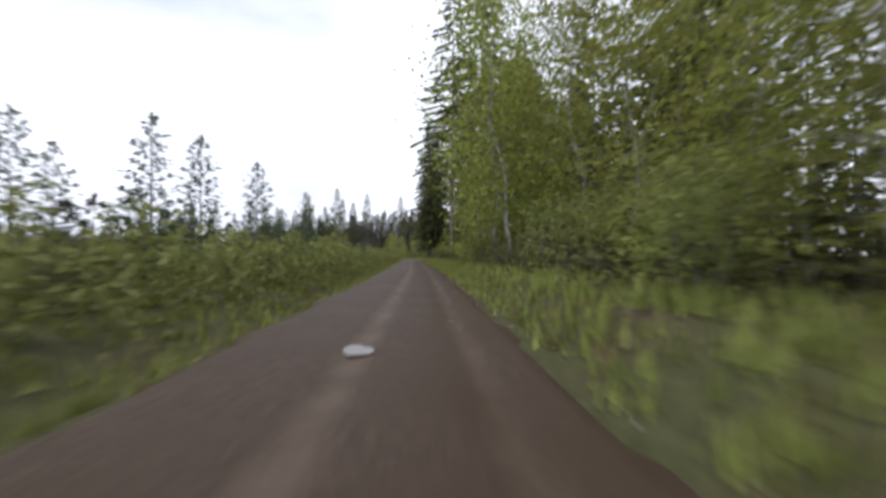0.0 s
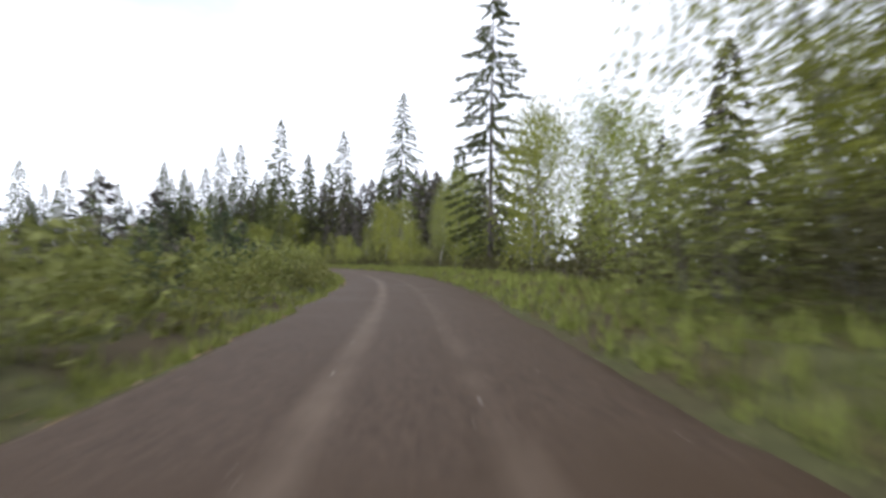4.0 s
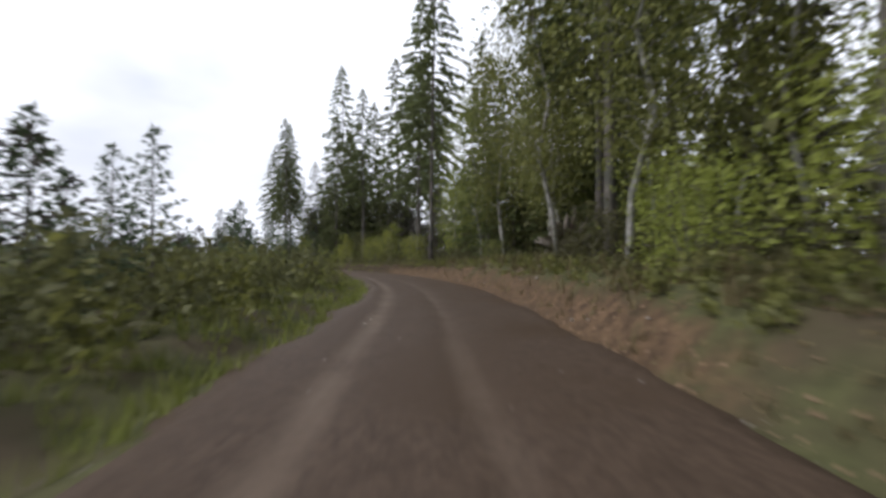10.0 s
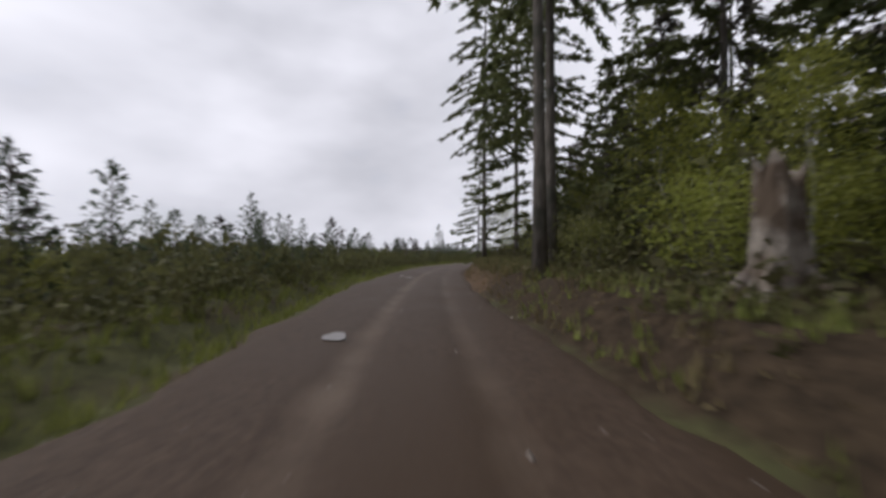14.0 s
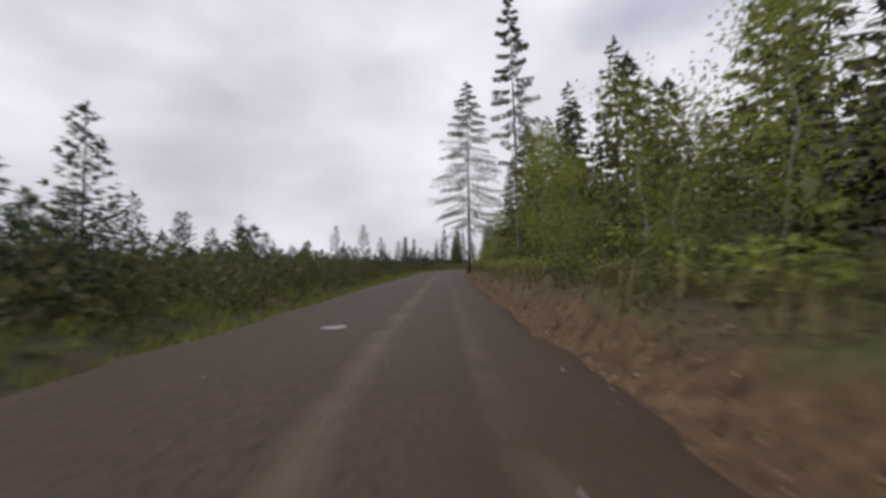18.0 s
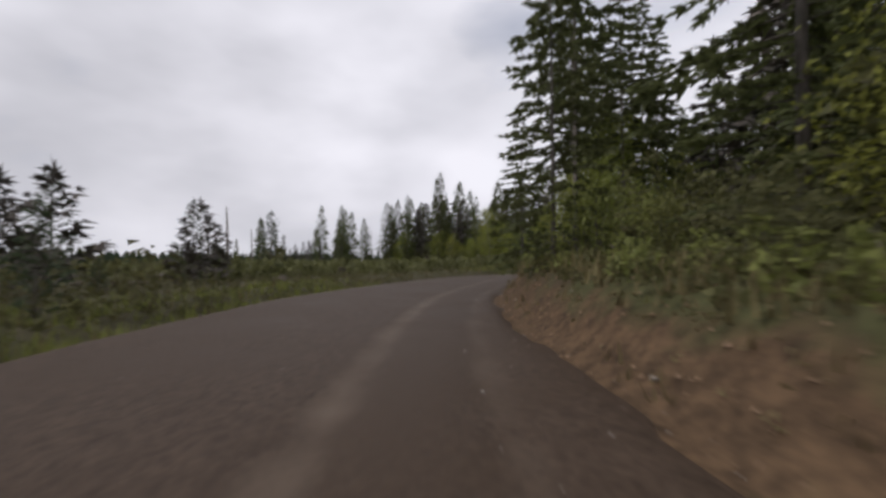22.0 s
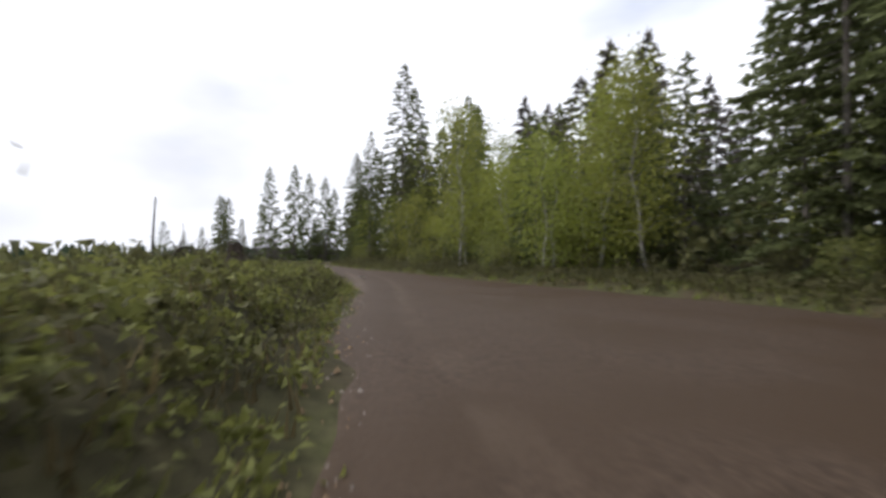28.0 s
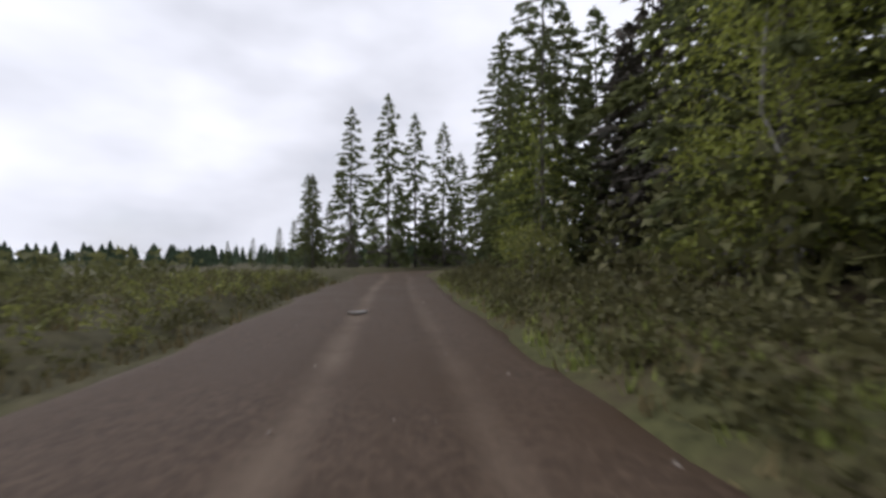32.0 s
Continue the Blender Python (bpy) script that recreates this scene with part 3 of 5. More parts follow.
for a in range(len(st) - 1):
    for b in range(n - 1):
        rf.append((a * n + b, a * n + b + 1, (a + 1) * n + b + 1, (a + 1) * n + b))
road = new("road", mesh_of("road", rv, rf, [GRAVEL], None, True))
packed = road.data.attributes.new("packed", "FLOAT", "POINT")
packed.data.foreach_set("value", (np.exp(-(rut / 0.3) ** 2) * np.where(dd < -0.1, 1.0, 0.7)).ravel().astype(np.float32))
tagged(road, "wet brown gravel forest road with paler wheel tracks", "road", kind="structure")

# ---------------------------------------------------------------- plants along the way
rng = np.random.default_rng(7)
FIRS = [
    fir("douglas_fir", 34, 5.4, 0.24, 150, 11, 0.26, sprays=12, spray_size=0.92, droop=0.55, broad=0.66),
    fir("douglas_fir", 30, 4.8, 0.34, 128, 12, 0.22, sprays=12, droop=0.65, spray_size=0.88, broad=0.66),
    fir("douglas_fir", 27, 5.0, 0.08, 160, 13, 0.21, sprays=12, droop=0.5, spray_size=0.88, broad=0.66),
    fir("douglas_fir", 22, 4.3, 0.05, 145, 14, 0.17, sprays=12, droop=0.45, spray_size=0.78, broad=0.66),
    fir("douglas_fir", 15, 3.4, 0.03, 120, 15, 0.13, sprays=10, droop=0.4, spray_size=0.68, broad=0.66),
]
FINE = [
    fir("douglas_fir", 34, 5.4, 0.26, 165, 111, 0.26, sprays=26, spray_size=0.60, droop=0.55, broad=0.62),
    fir("douglas_fir", 30, 4.8, 0.36, 140, 112, 0.22, sprays=26, droop=0.65, spray_size=0.58, broad=0.62),
    fir("douglas_fir", 27, 5.0, 0.08, 180, 113, 0.21, sprays=24, droop=0.5, spray_size=0.60, broad=0.62),
    fir("douglas_fir", 22, 4.3, 0.05, 160, 114, 0.17, sprays=22, droop=0.45, spray_size=0.54, broad=0.62),
    fir("douglas_fir", 15, 3.4, 0.03, 140, 115, 0.13, sprays=20, droop=0.4, spray_size=0.46, broad=0.62),
]
# one with a dense crown almost to the ground, and one whose crown begins high up
FULL = fir("douglas_fir", 30, 4.9, 0.11, 290, 116, 0.24, sprays=26, spray_size=0.62, droop=0.62, broad=0.64)
LIFTED = fir("douglas_fir", 22, 3.3, 0.34, 125, 117, 0.14, sprays=22, spray_size=0.50, droop=0.5, broad=0.62)
FIR_TALL = [34, 30, 27, 22, 15]
FAR = [fir("douglas_fir", tall, 0.175 * tall, 0.05, 120, 120 + j, 0.01 * tall, sprays=7, droop=0.45, spray_size=0.047 * tall, broad=1.0, limbs=False) for j, tall in enumerate(FIR_TALL)]
YOUNG = [
    fir("young_fir", 4.6, 1.35, 0.03, 84, 21, 0.055, YOUNG_NEEDLES, 6, 0.12, 0.34, sides=5, rise=0.42),
    fir("young_fir", 3.6, 1.25, 0.02, 76, 22, 0.045, YOUNG_NEEDLES, 6, 0.08, 0.32, sides=5, rise=0.36),
    fir("young_fir", 6.0, 1.5, 0.03, 92, 23, 0.07, YOUNG_NEEDLES, 6, 0.16, 0.38, gaps=0.15, sides=5, rise=0.38),
]
ALDERS = [
    leafy("alder_tree", 13, 5.2, 1, 60, 40, 0.205, 31, ALDER_LEAF, thick=0.11, low=0.14),
    leafy("alder_tree", 10, 4.8, 2, 58, 40, 0.195, 32, ALDER_LEAF, thick=0.08, low=0.08),
    leafy("alder_tree", 16, 4.9, 1, 64, 38, 0.21, 33, BUSH_LEAF, thick=0.12, low=0.22),
]
BUSHES = [
    leafy("green_shrub", 2.6, 2.8, 5, 45, 17, 0.15, 41, BUSH_LEAF, BARK, 0.03, 0.05, 0.6),
    leafy("green_shrub", 1.7, 2.4, 5, 40, 16, 0.135, 42, DARK_LEAF, BARK, 0.025, 0.03, 0.6),
    leafy("green_shrub", 3.6, 3.0, 5, 50, 17, 0.155, 43, ALDER_LEAF, BARK, 0.035, 0.05, 0.6),
]
for ob in (*FIRS, *FINE, *FAR, FULL, LIFTED):
    tagged(ob, "tall dark green douglas fir with a bare grey trunk below", "conifer", "forest firs")
for ob in YOUNG:
    tagged(ob, "young bluish green fir in a replanted clearing", "young conifer", "plantation firs")
for ob in ALDERS:
    tagged(ob, "slender alder with fresh bright green leaves", "tree", "roadside alders")
for ob in BUSHES:
    tagged(ob, "leafy green roadside shrub", "shrub", "roadside shrubs")


def fir_here(x, y, tall, far=False):
    """A fir of that height on the ground at a place."""
    kind = int(np.argmin([abs(t - tall) for t in FIR_TALL]))
    sc = tall / FIR_TALL[kind]
    if not far and 95 < y < 135 and tall > 24 and x < 6:
        return put(FULL, x, y, tall / 30, rng.random() * 6.28, sink=0.4)
    if not far and -338 < x < -325 and 395 < y < 412:
        return put(LIFTED, x, y, tall / 22, rng.random() * 6.28, sink=0.4)
    kinds = FAR if far else FINE if not clear(x, y, 8.0) else FIRS if not clear(x, y, 28) else FAR
    return put(kinds[kind], x, y, sc, rng.random() * 6.28, sink=0.4)


# the trees that stand out against the sky: east, north, height
STANDOUT_A = [
    -10.5, 215.1, 30.32, -32.3, 264.2, 38.21, -52.0, 294.6, 38.29, -86.6, 338.8, 36.55, -122.3, 372.3, 35.00, -4.6, 290.5, 30.00, 1.6, 104.2, 27.19, -66.4, 264.9, 33.97, -78.3, 270.4, 29.05,
    -123.3, 300.5, 30.18, -155.3, 311.3, 29.57, -171.8, 304.9, 30.23, -185.2, 316.3, 23.61, -209.4, 329.3, 21.26, -182.9, 326.6, 19.78, -219.3, 317.4, 15.06, -318.4, 386.2, 22.92, -323.9, 384.4, 11.06, -321.0, 409.2, 24.23,
    -330.2, 408.3, 22.37, -329.4, 396.2, 27.59, -411.6, 467.9, 26.19, -416.6, 481.0, 26.98, -434.6, 469.1, 20.16, -499.5, 489.5, 17.93, -521.6, 504.1, 22.85, -451.8, 471.3, 14.74, -579.9, 523.3, 21.60, -367.5, 470.8, 18.98,
]
STANDOUT_B = [
    -362.2, 467.6, 19.46, -359.0, 468.9, 18.96, 5.3, 40.7, 30.00, 5.6, 82.8, 32.00, 8.3, 68.7, 32.00, 6.9, 74.8, 26.00, 4.2, 61.9, 40.00, 1.8, 97.8, 32.00, 3.3, 97.9, 30.00, 3.0, 123.8, 27.00,
    1.0, 175.0, 26.00, -49.6, 262.8, 41.03, -70.5, 285.2, 39.86, -103.1, 295.6, 36.94, -66.8, 271.4, 27.00, -76.6, 274.2, 30.00, -100.0, 291.2, 34.00, -87.1, 286.7, 28.00, -140.0, 311.3, 37.62,
    -145.4, 315.4, 32.00, -146.6, 319.0, 31.00, -177.2, 319.0, 42.56, -170.0, 321.5, 33.64, -160.3, 321.5, 39.34, -123.3, 307.3, 25.00, -188.5, 311.6, 32.00, -181.3, 319.0, 21.01, -167.0, 312.3, 28.00, -169.4, 315.9, 26.00,
]
STANDOUT_C = [
    -171.0, 318.1, 27.00, -185.6, 309.9, 32.00, -213.7, 316.4, 32.00, -233.8, 322.0, 12.50, -236.4, 324.0, 11.73, -209.3, 318.0, 30.00, -199.0, 315.7, 29.00, -274.3, 361.9, 23.01, -278.8, 360.6, 20.01, -270.3, 361.2, 17.36,
    -285.0, 360.2, 17.35, -284.1, 364.8, 19.92, -316.6, 393.7, 18.75, -334.5, 405.5, 24.18, -328.5, 389.6, 8.38, -329.2, 402.4, 21.14, -337.0, 405.5, 15.17, -337.2, 410.9, 13.07, -335.3, 410.8, 22.00, -333.7, 408.3, 20.00,
    -331.4, 407.1, 19.00, -335.2, 406.4, 21.00, -354.9, 455.6, 21.74, -359.2, 460.0, 23.53, -396.0, 467.1, 19.37, -393.5, 485.4, 25.28, -395.0, 479.1, 19.71, -393.5, 496.7, 31.14, -360.6, 456.6, 13.72, -408.5, 474.3, 26.07,
]
STANDOUT_D = [
    -431.1, 466.0, 20.14, -418.7, 476.2, 23.23, -434.8, 466.5, 21.47, -421.4, 464.0, 22.00, -347.1, 453.8, 19.00, -343.5, 448.9, 20.00, -340.7, 445.9, 19.00, 13.7, 23.4, 28.00, -328.5, 406.6, 19.00, -359.1, 455.6, 21.00, 3.9, 127.6, 29.00, 4.4, 133.0, 26.00, -92.0, 288.6, 33.00,
    -99.2, 294.8, 31.00, -88.4, 283.4, 30.00, -405.4, 461.8, 26.50, -375.0, 459.4, 12.50, -379.0, 461.6, 13.00, -371.0, 459.8, 12.20, -367.6, 460.6, 13.00, -383.4, 463.0, 13.50, -386.6, 460.8, 12.50,
    -368.2, 457.4, 11.50, -374.2, 455.8, 11.00, -296.9, 371.4, 22.00, -294.6, 372.6, 23.00, -298.6, 374.0, 20.00, -117.0, 301.6, 15.00, -113.5, 300.8, 17.00, -112.0, 303.5, 21.00, -109.0, 301.8, 19.00, -118.8, 304.6, 14.00, -106.4, 301.0, 20.00,
]
STANDOUT = (STANDOUT_A, STANDOUT_B, STANDOUT_C, STANDOUT_D,)
FAR_STANDOUT_A = [
    -45.2, 296.7, 36.05, -67.0, 317.6, 35.73, -97.1, 343.8, 30.92, -134.7, 360.3, 32.80, -156.5, 371.1, 29.14, -23.0, 280.8, 30.00, -9.3, 270.3, 27.00, -0.1, 244.9, 28.70, -433.2, 470.1, 22.07, -430.2, 473.6, 22.44,
    -428.3, 476.6, 21.38, -473.4, 474.9, 20.09, -464.3, 478.8, 18.45, -413.4, 473.1, 21.79, -402.6, 472.2, 22.08, -411.2, 495.6, 28.83, -404.3, 498.5, 32.30, -397.4, 501.4, 30.41, -391.6, 503.9, 26.46, -491.4, 449.1, 18.01,
    -504.6, 444.8, 10.44, -479.3, 452.3, 11.46, -517.6, 440.3, 9.56, -532.4, 432.0, 7.54, -547.7, 422.4, 7.03, -456.3, 454.8, 20.86, -449.7, 458.8, 20.58, -455.5, 467.0, 19.69, -453.2, 462.7, 19.76, -480.9, 449.5, 16.66,
]
FAR_STANDOUT_B = [
    -490.3, 448.4, 18.28,
]
FAR_STANDOUT = (FAR_STANDOUT_A, FAR_STANDOUT_B,)
taken = []
# the great fir at the corner of the junction, and those beside it
for x, y, tall in ((-353.4, 451.6, 27.0), (-347.8, 450.6, 24.0), (-343.2, 447.4, 25.0)):
    put(FULL, x, y, tall / 30, x, sink=0.4)
    taken.append((x, y))
# slender stems with high crowns along the mouth of the junction
for x, y, tall in ((-337.5, 437.2, 20.0), (-334.8, 434.6, 21.0), (-338.8, 441.0, 21.0), (-333.0, 438.2, 19.0), (-335.6, 441.0, 20.0), (-331.4, 432.0, 20.0), (-330.0, 436.2, 20.0), (-333.6, 430.6, 18.0)):
    put(LIFTED, x, y, tall / 22, y, sink=0.4)
    taken.append((x, y))
for group in (*STANDOUT, *FAR_STANDOUT):
    for x, y, tall in zip(group[0::3], group[1::3], group[2::3]):
        if clear(x, y, 0.8):
            fir_here(x, y, tall - float(height(x, y)[0]), group in FAR_STANDOUT)
            taken.append((x, y))


# the alders that stand out: east, north, size
SPOTS_A = [
    -350.0, 452.2, 1.20, -347.4, 449.1, 1.10, -345.1, 446.9, 1.10, -343.0, 444.7, 1.10, -341.6, 443.1, 1.00, -333.9, 404.9, 0.75, -329.6, 403.5, 0.80, -158.8, 310.3, 0.50, 5.2, 129.8, 0.80, 5.6, 118.7, 0.80,
    7.4, 116.7, 1.00, -13.2, 218.3, 1.10, -13.9, 223.5, 1.00, -15.3, 227.2, 0.90, -253.6, 341.6, 0.80, -198.4, 318.2, 0.60, -382.8, 461.0, 0.90, -372.7, 462.1, 1.00, -382.7, 455.7, 1.10, -393.5, 461.3, 0.60,
    -400.2, 463.3, 0.50, -379.4, 458.5, 0.80, -404.3, 460.8, 0.70, -398.3, 459.8, 0.80, -406.9, 463.9, 0.80, -423.4, 464.2, 1.00, 6.6, 33.7, 1.20, 7.6, 27.7, 1.20, 8.4, 21.6, 1.20, 9.2, 17.6, 1.20,
]
SPOTS_B = [
    9.8, 13.5, 1.10, 9.8, 10.5, 1.10, -106.4, 297.2, 1.10, -99.4, 293.1, 1.10, -95.4, 290.0, 1.10, -93.4, 289.4, 1.20, -273.2, 351.6, 0.90, -270.3, 350.6, 0.90, 7.9, 83.8, 0.35, 7.3, 79.8, 0.35,
    8.0, 78.7, 0.40, 7.8, 89.8, 0.35, -184.8, 314.1, 0.50, -179.4, 312.9, 0.50, -292.1, 365.5, 0.50, -300.0, 371.6, 0.50, -309.8, 376.0, 0.60, -329.6, 397.5, 0.50, 5.3, 25.5, 1.45, 5.6, 29.5, 1.45, 6.2, 37.5, 1.40, 5.7, 44.0, 1.20,
    -74.9, 273.4, 1.35, -332.0, 403.2, 0.55, -97.0, 286.9, 1.20, -112.6, 298.9, 1.30, -116.4, 300.2, 1.15, -109.2, 299.6, 1.35, -107.0, 297.0, 1.25, -377.0, 456.4, 0.84, -369.6, 456.0, 0.86, -372.0, 454.4, 0.80, -366.6, 455.8, 0.88, -333.2, 402.4, 0.58, -331.4, 404.6, 0.70, -62.5, 261.5, 0.95, -60.2, 260.6, 1.00, -57.8, 259.4, 1.00, -65.6, 266.8, 1.00, -337.0, 444.0, 1.15, -332.6, 442.4, 1.20, -329.2, 439.4, 1.15, -328.0, 433.4, 1.10, -332.4, 435.2, 0.60, -336.4, 438.8, 0.55, -326.0, 436.4, 1.10, -327.2, 441.2, 1.10, -324.2, 431.4, 1.05, 5.0, 80.6, 0.42, 5.3, 84.4, 0.48, 6.4, 76.8, 0.45, 5.0, 88.6, 0.40, 7.2, 72.6, 0.42, -46.2, 231.9, 0.58, -49.4, 235.6, 0.46, -102.5, 291.3, 1.25,
]
SPOTS = (SPOTS_A, SPOTS_B,)
for group in SPOTS:
    for x, y, size in zip(group[0::3], group[1::3], group[2::3]):
        if clear(x, y, 1.5):
            if -118 < x < -86:
                put(ALDERS[2], x, y, size * 0.85, len(taken) * 1.9)
            else:
                put(ALDERS[len(taken) % 2], x, y, size, len(taken) * 1.9)
            taken.append((x, y))


def free(x, y, gap):
    return all((x - a) ** 2 + (y - b) ** 2 > gap * gap for a, b in taken[-400:])


# forest to the right of the road: node range, firs per 100 m, height range, nearest fir, alders, shrubs per 100 m
ZONES = [
    (0, 3, 20, (20, 30), 6, 38, 30), (3, 6, 30, (22, 31), 8, 10, 44), (6, 8, 0, (10, 14), 14, 40, 34), (8, 10, 0, (11, 15), 18, 50, 36),
    (10, 12, 24, (18, 27), 10, 40, 30), (12, 14, 26, (13, 20), 8, 18, 34), (14, 16, 15, (13, 20), 10, 4, 26), (16, 18, 34, (14, 23), 5, 4, 16), (18, 21, 24, (11, 17), 9, 12, 30),
    (21, 24, 20, (9, 14), 14, 9, 36), (24, 26, 18, (10, 16), 12, 14, 30), (26, 28, 20, (12, 18), 9, 18, 30), (28, 30, 22, (12, 17), 6, 18, 34),
    (30, 34, 30, (8, 11.5), 6, 26, 30), (34, 36, 18, (14, 20), 6, 14, 12)]
for k0, k1, firs, tall, first, alders, shrubs in ZONES:
    s0, s1 = station(k0), station(k1)
    run = (s1 - s0) / 100
    for j in range(int(firs * run)):
        for attempt in range(6):
            s, e = rng.uniform(s0, s1), first + 26 * rng.random() ** 1.5
            x, y = beside(s, e)
            if clear(x, y, first - 0.4) and free(x, y, 2.6):
                fir_here(x, y, rng.uniform(*tall))
                taken.append((x, y))
                break
    for j in range(int(alders * run * 0.75)):
        for attempt in range(6):
            s, e = rng.uniform(s0, s1), 4.0 + 8 * rng.random() ** 1.3
            x, y = beside(s, e)
            if clear(x, y, 3.6) and free(x, y, 1.6):
                put(ALDERS[rng.integers(3 if k0 < 14 else 2)], x, y, rng.uniform(0.6, 1.0) * (1.25 if k0 in (10, 12) else 0.56 if k0 == 8 else 0.8 if k0 > 27 or 14 <= k0 <= 22 else 1.0), rng.random() * 6.28)
                taken.append((x, y))
                break
    for j in range(int(shrubs * run * 0.8)):
        s, e = rng.uniform(s0, s1), 1.9 + 5 * rng.random() ** 1.3
        x, y = beside(s, e)
        if clear(x, y, 1.6):
            put(BUSHES[rng.integers(3)], x, y, rng.uniform(0.45, 1.0), rng.random() * 6.28)

# plantation to the left; first the taller saplings that stand out: east, north, height
SAPLINGS_A = [
    -15.0, 25.6, 9.22, -12.3, 25.5, 7.96, -11.0, 30.5, 7.57, -16.4, 20.7, 6.52, -15.6, 17.7, 7.04, -12.3, 48.2, 8.03, -17.8, 125.6, 4.92, -20.6, 127.8, 4.02, -72.6, 248.6, 7.03, -72.8, 251.2, 8.53,
    -74.9, 247.6, 4.88, -79.2, 256.2, 5.26, -165.6, 292.3, 6.56, -166.5, 293.0, 6.58, -171.6, 293.2, 6.42, -173.4, 294.2, 6.48, -179.3, 295.7, 4.88, -210.2, 296.2, 6.36, -214.5, 295.6, 5.70, -216.1, 297.4, 5.30,
    -223.5, 301.3, 4.26, -272.8, 323.2, 8.54, -276.7, 324.8, 5.27, -277.5, 327.3, 4.45, -278.0, 330.3, 4.51, -274.4, 320.9, 4.88, -309.7, 350.8, 7.18, -309.1, 346.5, 6.74, -309.5, 347.8, 4.67, -320.3, 358.2, 6.09,
]
SAPLINGS_B = [
    -323.8, 360.3, 5.30, -329.4, 366.1, 6.07, -340.9, 374.8, 5.07, -350.0, 382.7, 5.44, -356.0, 390.8, 5.77, -130.6, 284.4, 5.54, -134.5, 289.4, 6.26, -147.4, 289.9, 5.90, -150.8, 292.2, 5.37, -153.8, 295.6, 5.42,
    -102.2, 268.1, 6.10, -9.2, 81.1, 6.50, -104.7, 274.4, 5.00, -106.6, 277.0, 5.40, -110.7, 276.2, 5.60,
]
SAPLINGS = (SAPLINGS_A, SAPLINGS_B,)
for group in SAPLINGS:
    for x, y, tall in zip(group[0::3], group[1::3], group[2::3]):
        if clear(x, y, 0.8):
            put(YOUNG[2], x, y, (tall - float(height(x, y)[0])) / 6.0, rng.random() * 6.28)
LEFT = [(0, 4, 26, (3.0, 5.6)), (4, 8, 30, (2.6, 4.4)), (8, 11, 44, (3.2, 5.2)), (11, 16, 52, (2.8, 5.0)), (16, 21, 62, (2.4, 4.6)), (21, 25, 56, (2.0, 4.2)), (25, 27, 8, (1.5, 2.6)), (29, 36, 4, (1.5, 2.6))]
for k0, k1, firs, tall in LEFT:
    s0, s1 = station(k0), station(k1)
    for j in range(int(firs * (s1 - s0) / 100)):
        s, e = rng.uniform(s0, s1), -(3.0 + 11 * rng.random() ** 1.4)
        x, y = beside(s, e)
        if clear(x, y, 3.0):
            k = rng.integers(3)
            put(YOUNG[k], x, y, rng.uniform(*tall) * min(1.0, 0.45 - 0.075 * e) / (4.6, 3.6, 6.0)[k], rng.random() * 6.28)
HEDGE = [(0, 4, 12), (4, 8, 10), (8, 16, 12), (16, 23, 4), (27, 34, 5)]
for k0, k1, shrubs in HEDGE:
    s0, s1 = station(k0), station(k1)
    for j in range(int(shrubs * (s1 - s0) / 100)):
        s, e = rng.uniform(s0, s1), -(2.2 + 9 * rng.random() ** 1.3)
        x, y = beside(s, e)
        if clear(x, y, 1.6):
            put(BUSHES[rng.integers(3) if k0 < 27 else 1], x, y, rng.uniform(0.45, 0.8), rng.random() * 6.28)
for ob in (*FIRS, *FINE, *FAR, FULL, LIFTED, *YOUNG, *ALDERS, *BUSHES):
    remove(ob)


# ---------------------------------------------------------------- woods and growth that nobody counts
def plain_fir(v, f, x, y, z, tall, wide, seed, rings=9):
    """A far fir: ragged star-shaped skirts round a stem."""
    r = np.random.default_rng(seed)
    base = tall * r.uniform(0.05, 0.25)
    for k in range(rings):
        u = k / rings
        zb = z + base + (tall - base) * u
        zt = zb + (tall - base) / rings * 1.9
        w = wide * (1 - u) ** 0.85 * r.uniform(0.75, 1.15) + 0.1
        i = len(v)
        m = 7
        v.append((x, y, min(zt, z + tall)))
        for j in range(2 * m):
            g = 2 * math.pi * j / (2 * m) + r.random() * 0.3
            q = w * (r.uniform(0.8, 1.1) if j % 2 == 0 else r.uniform(0.3, 0.5))
            v.append((x + q * math.cos(g), y + q * math.sin(g), zb - (0.16 * w if j % 2 == 0 else -0.1 * w)))
        for j in range(2 * m):
            f.append((i, i + 1 + j, i + 1 + (j + 1) % (2 * m)))
    i = len(v)
    t = 0.012 * tall
    v += [(x - t, y - t, z - 0.5), (x + t, y - t, z - 0.5), (x, y + t, z - 0.5), (x, y, z + tall * 0.9)]
    f += [(i, i + 1, i + 3), (i + 1, i + 2, i + 3), (i + 2, i, i + 3)]


slim = fir("slim_fir", 18, 3.6, 0.03, 82, 77, 0.18, NEEDLES, 9, 0.45, 1.25, sides=4, limbs=False)
slim_part = [np.array([v.co for v in c.data.vertices]) for c in slim.children]
slim_face = [[tuple(q.vertices) for q in c.data.polygons] for c in slim.children]
remove(slim)
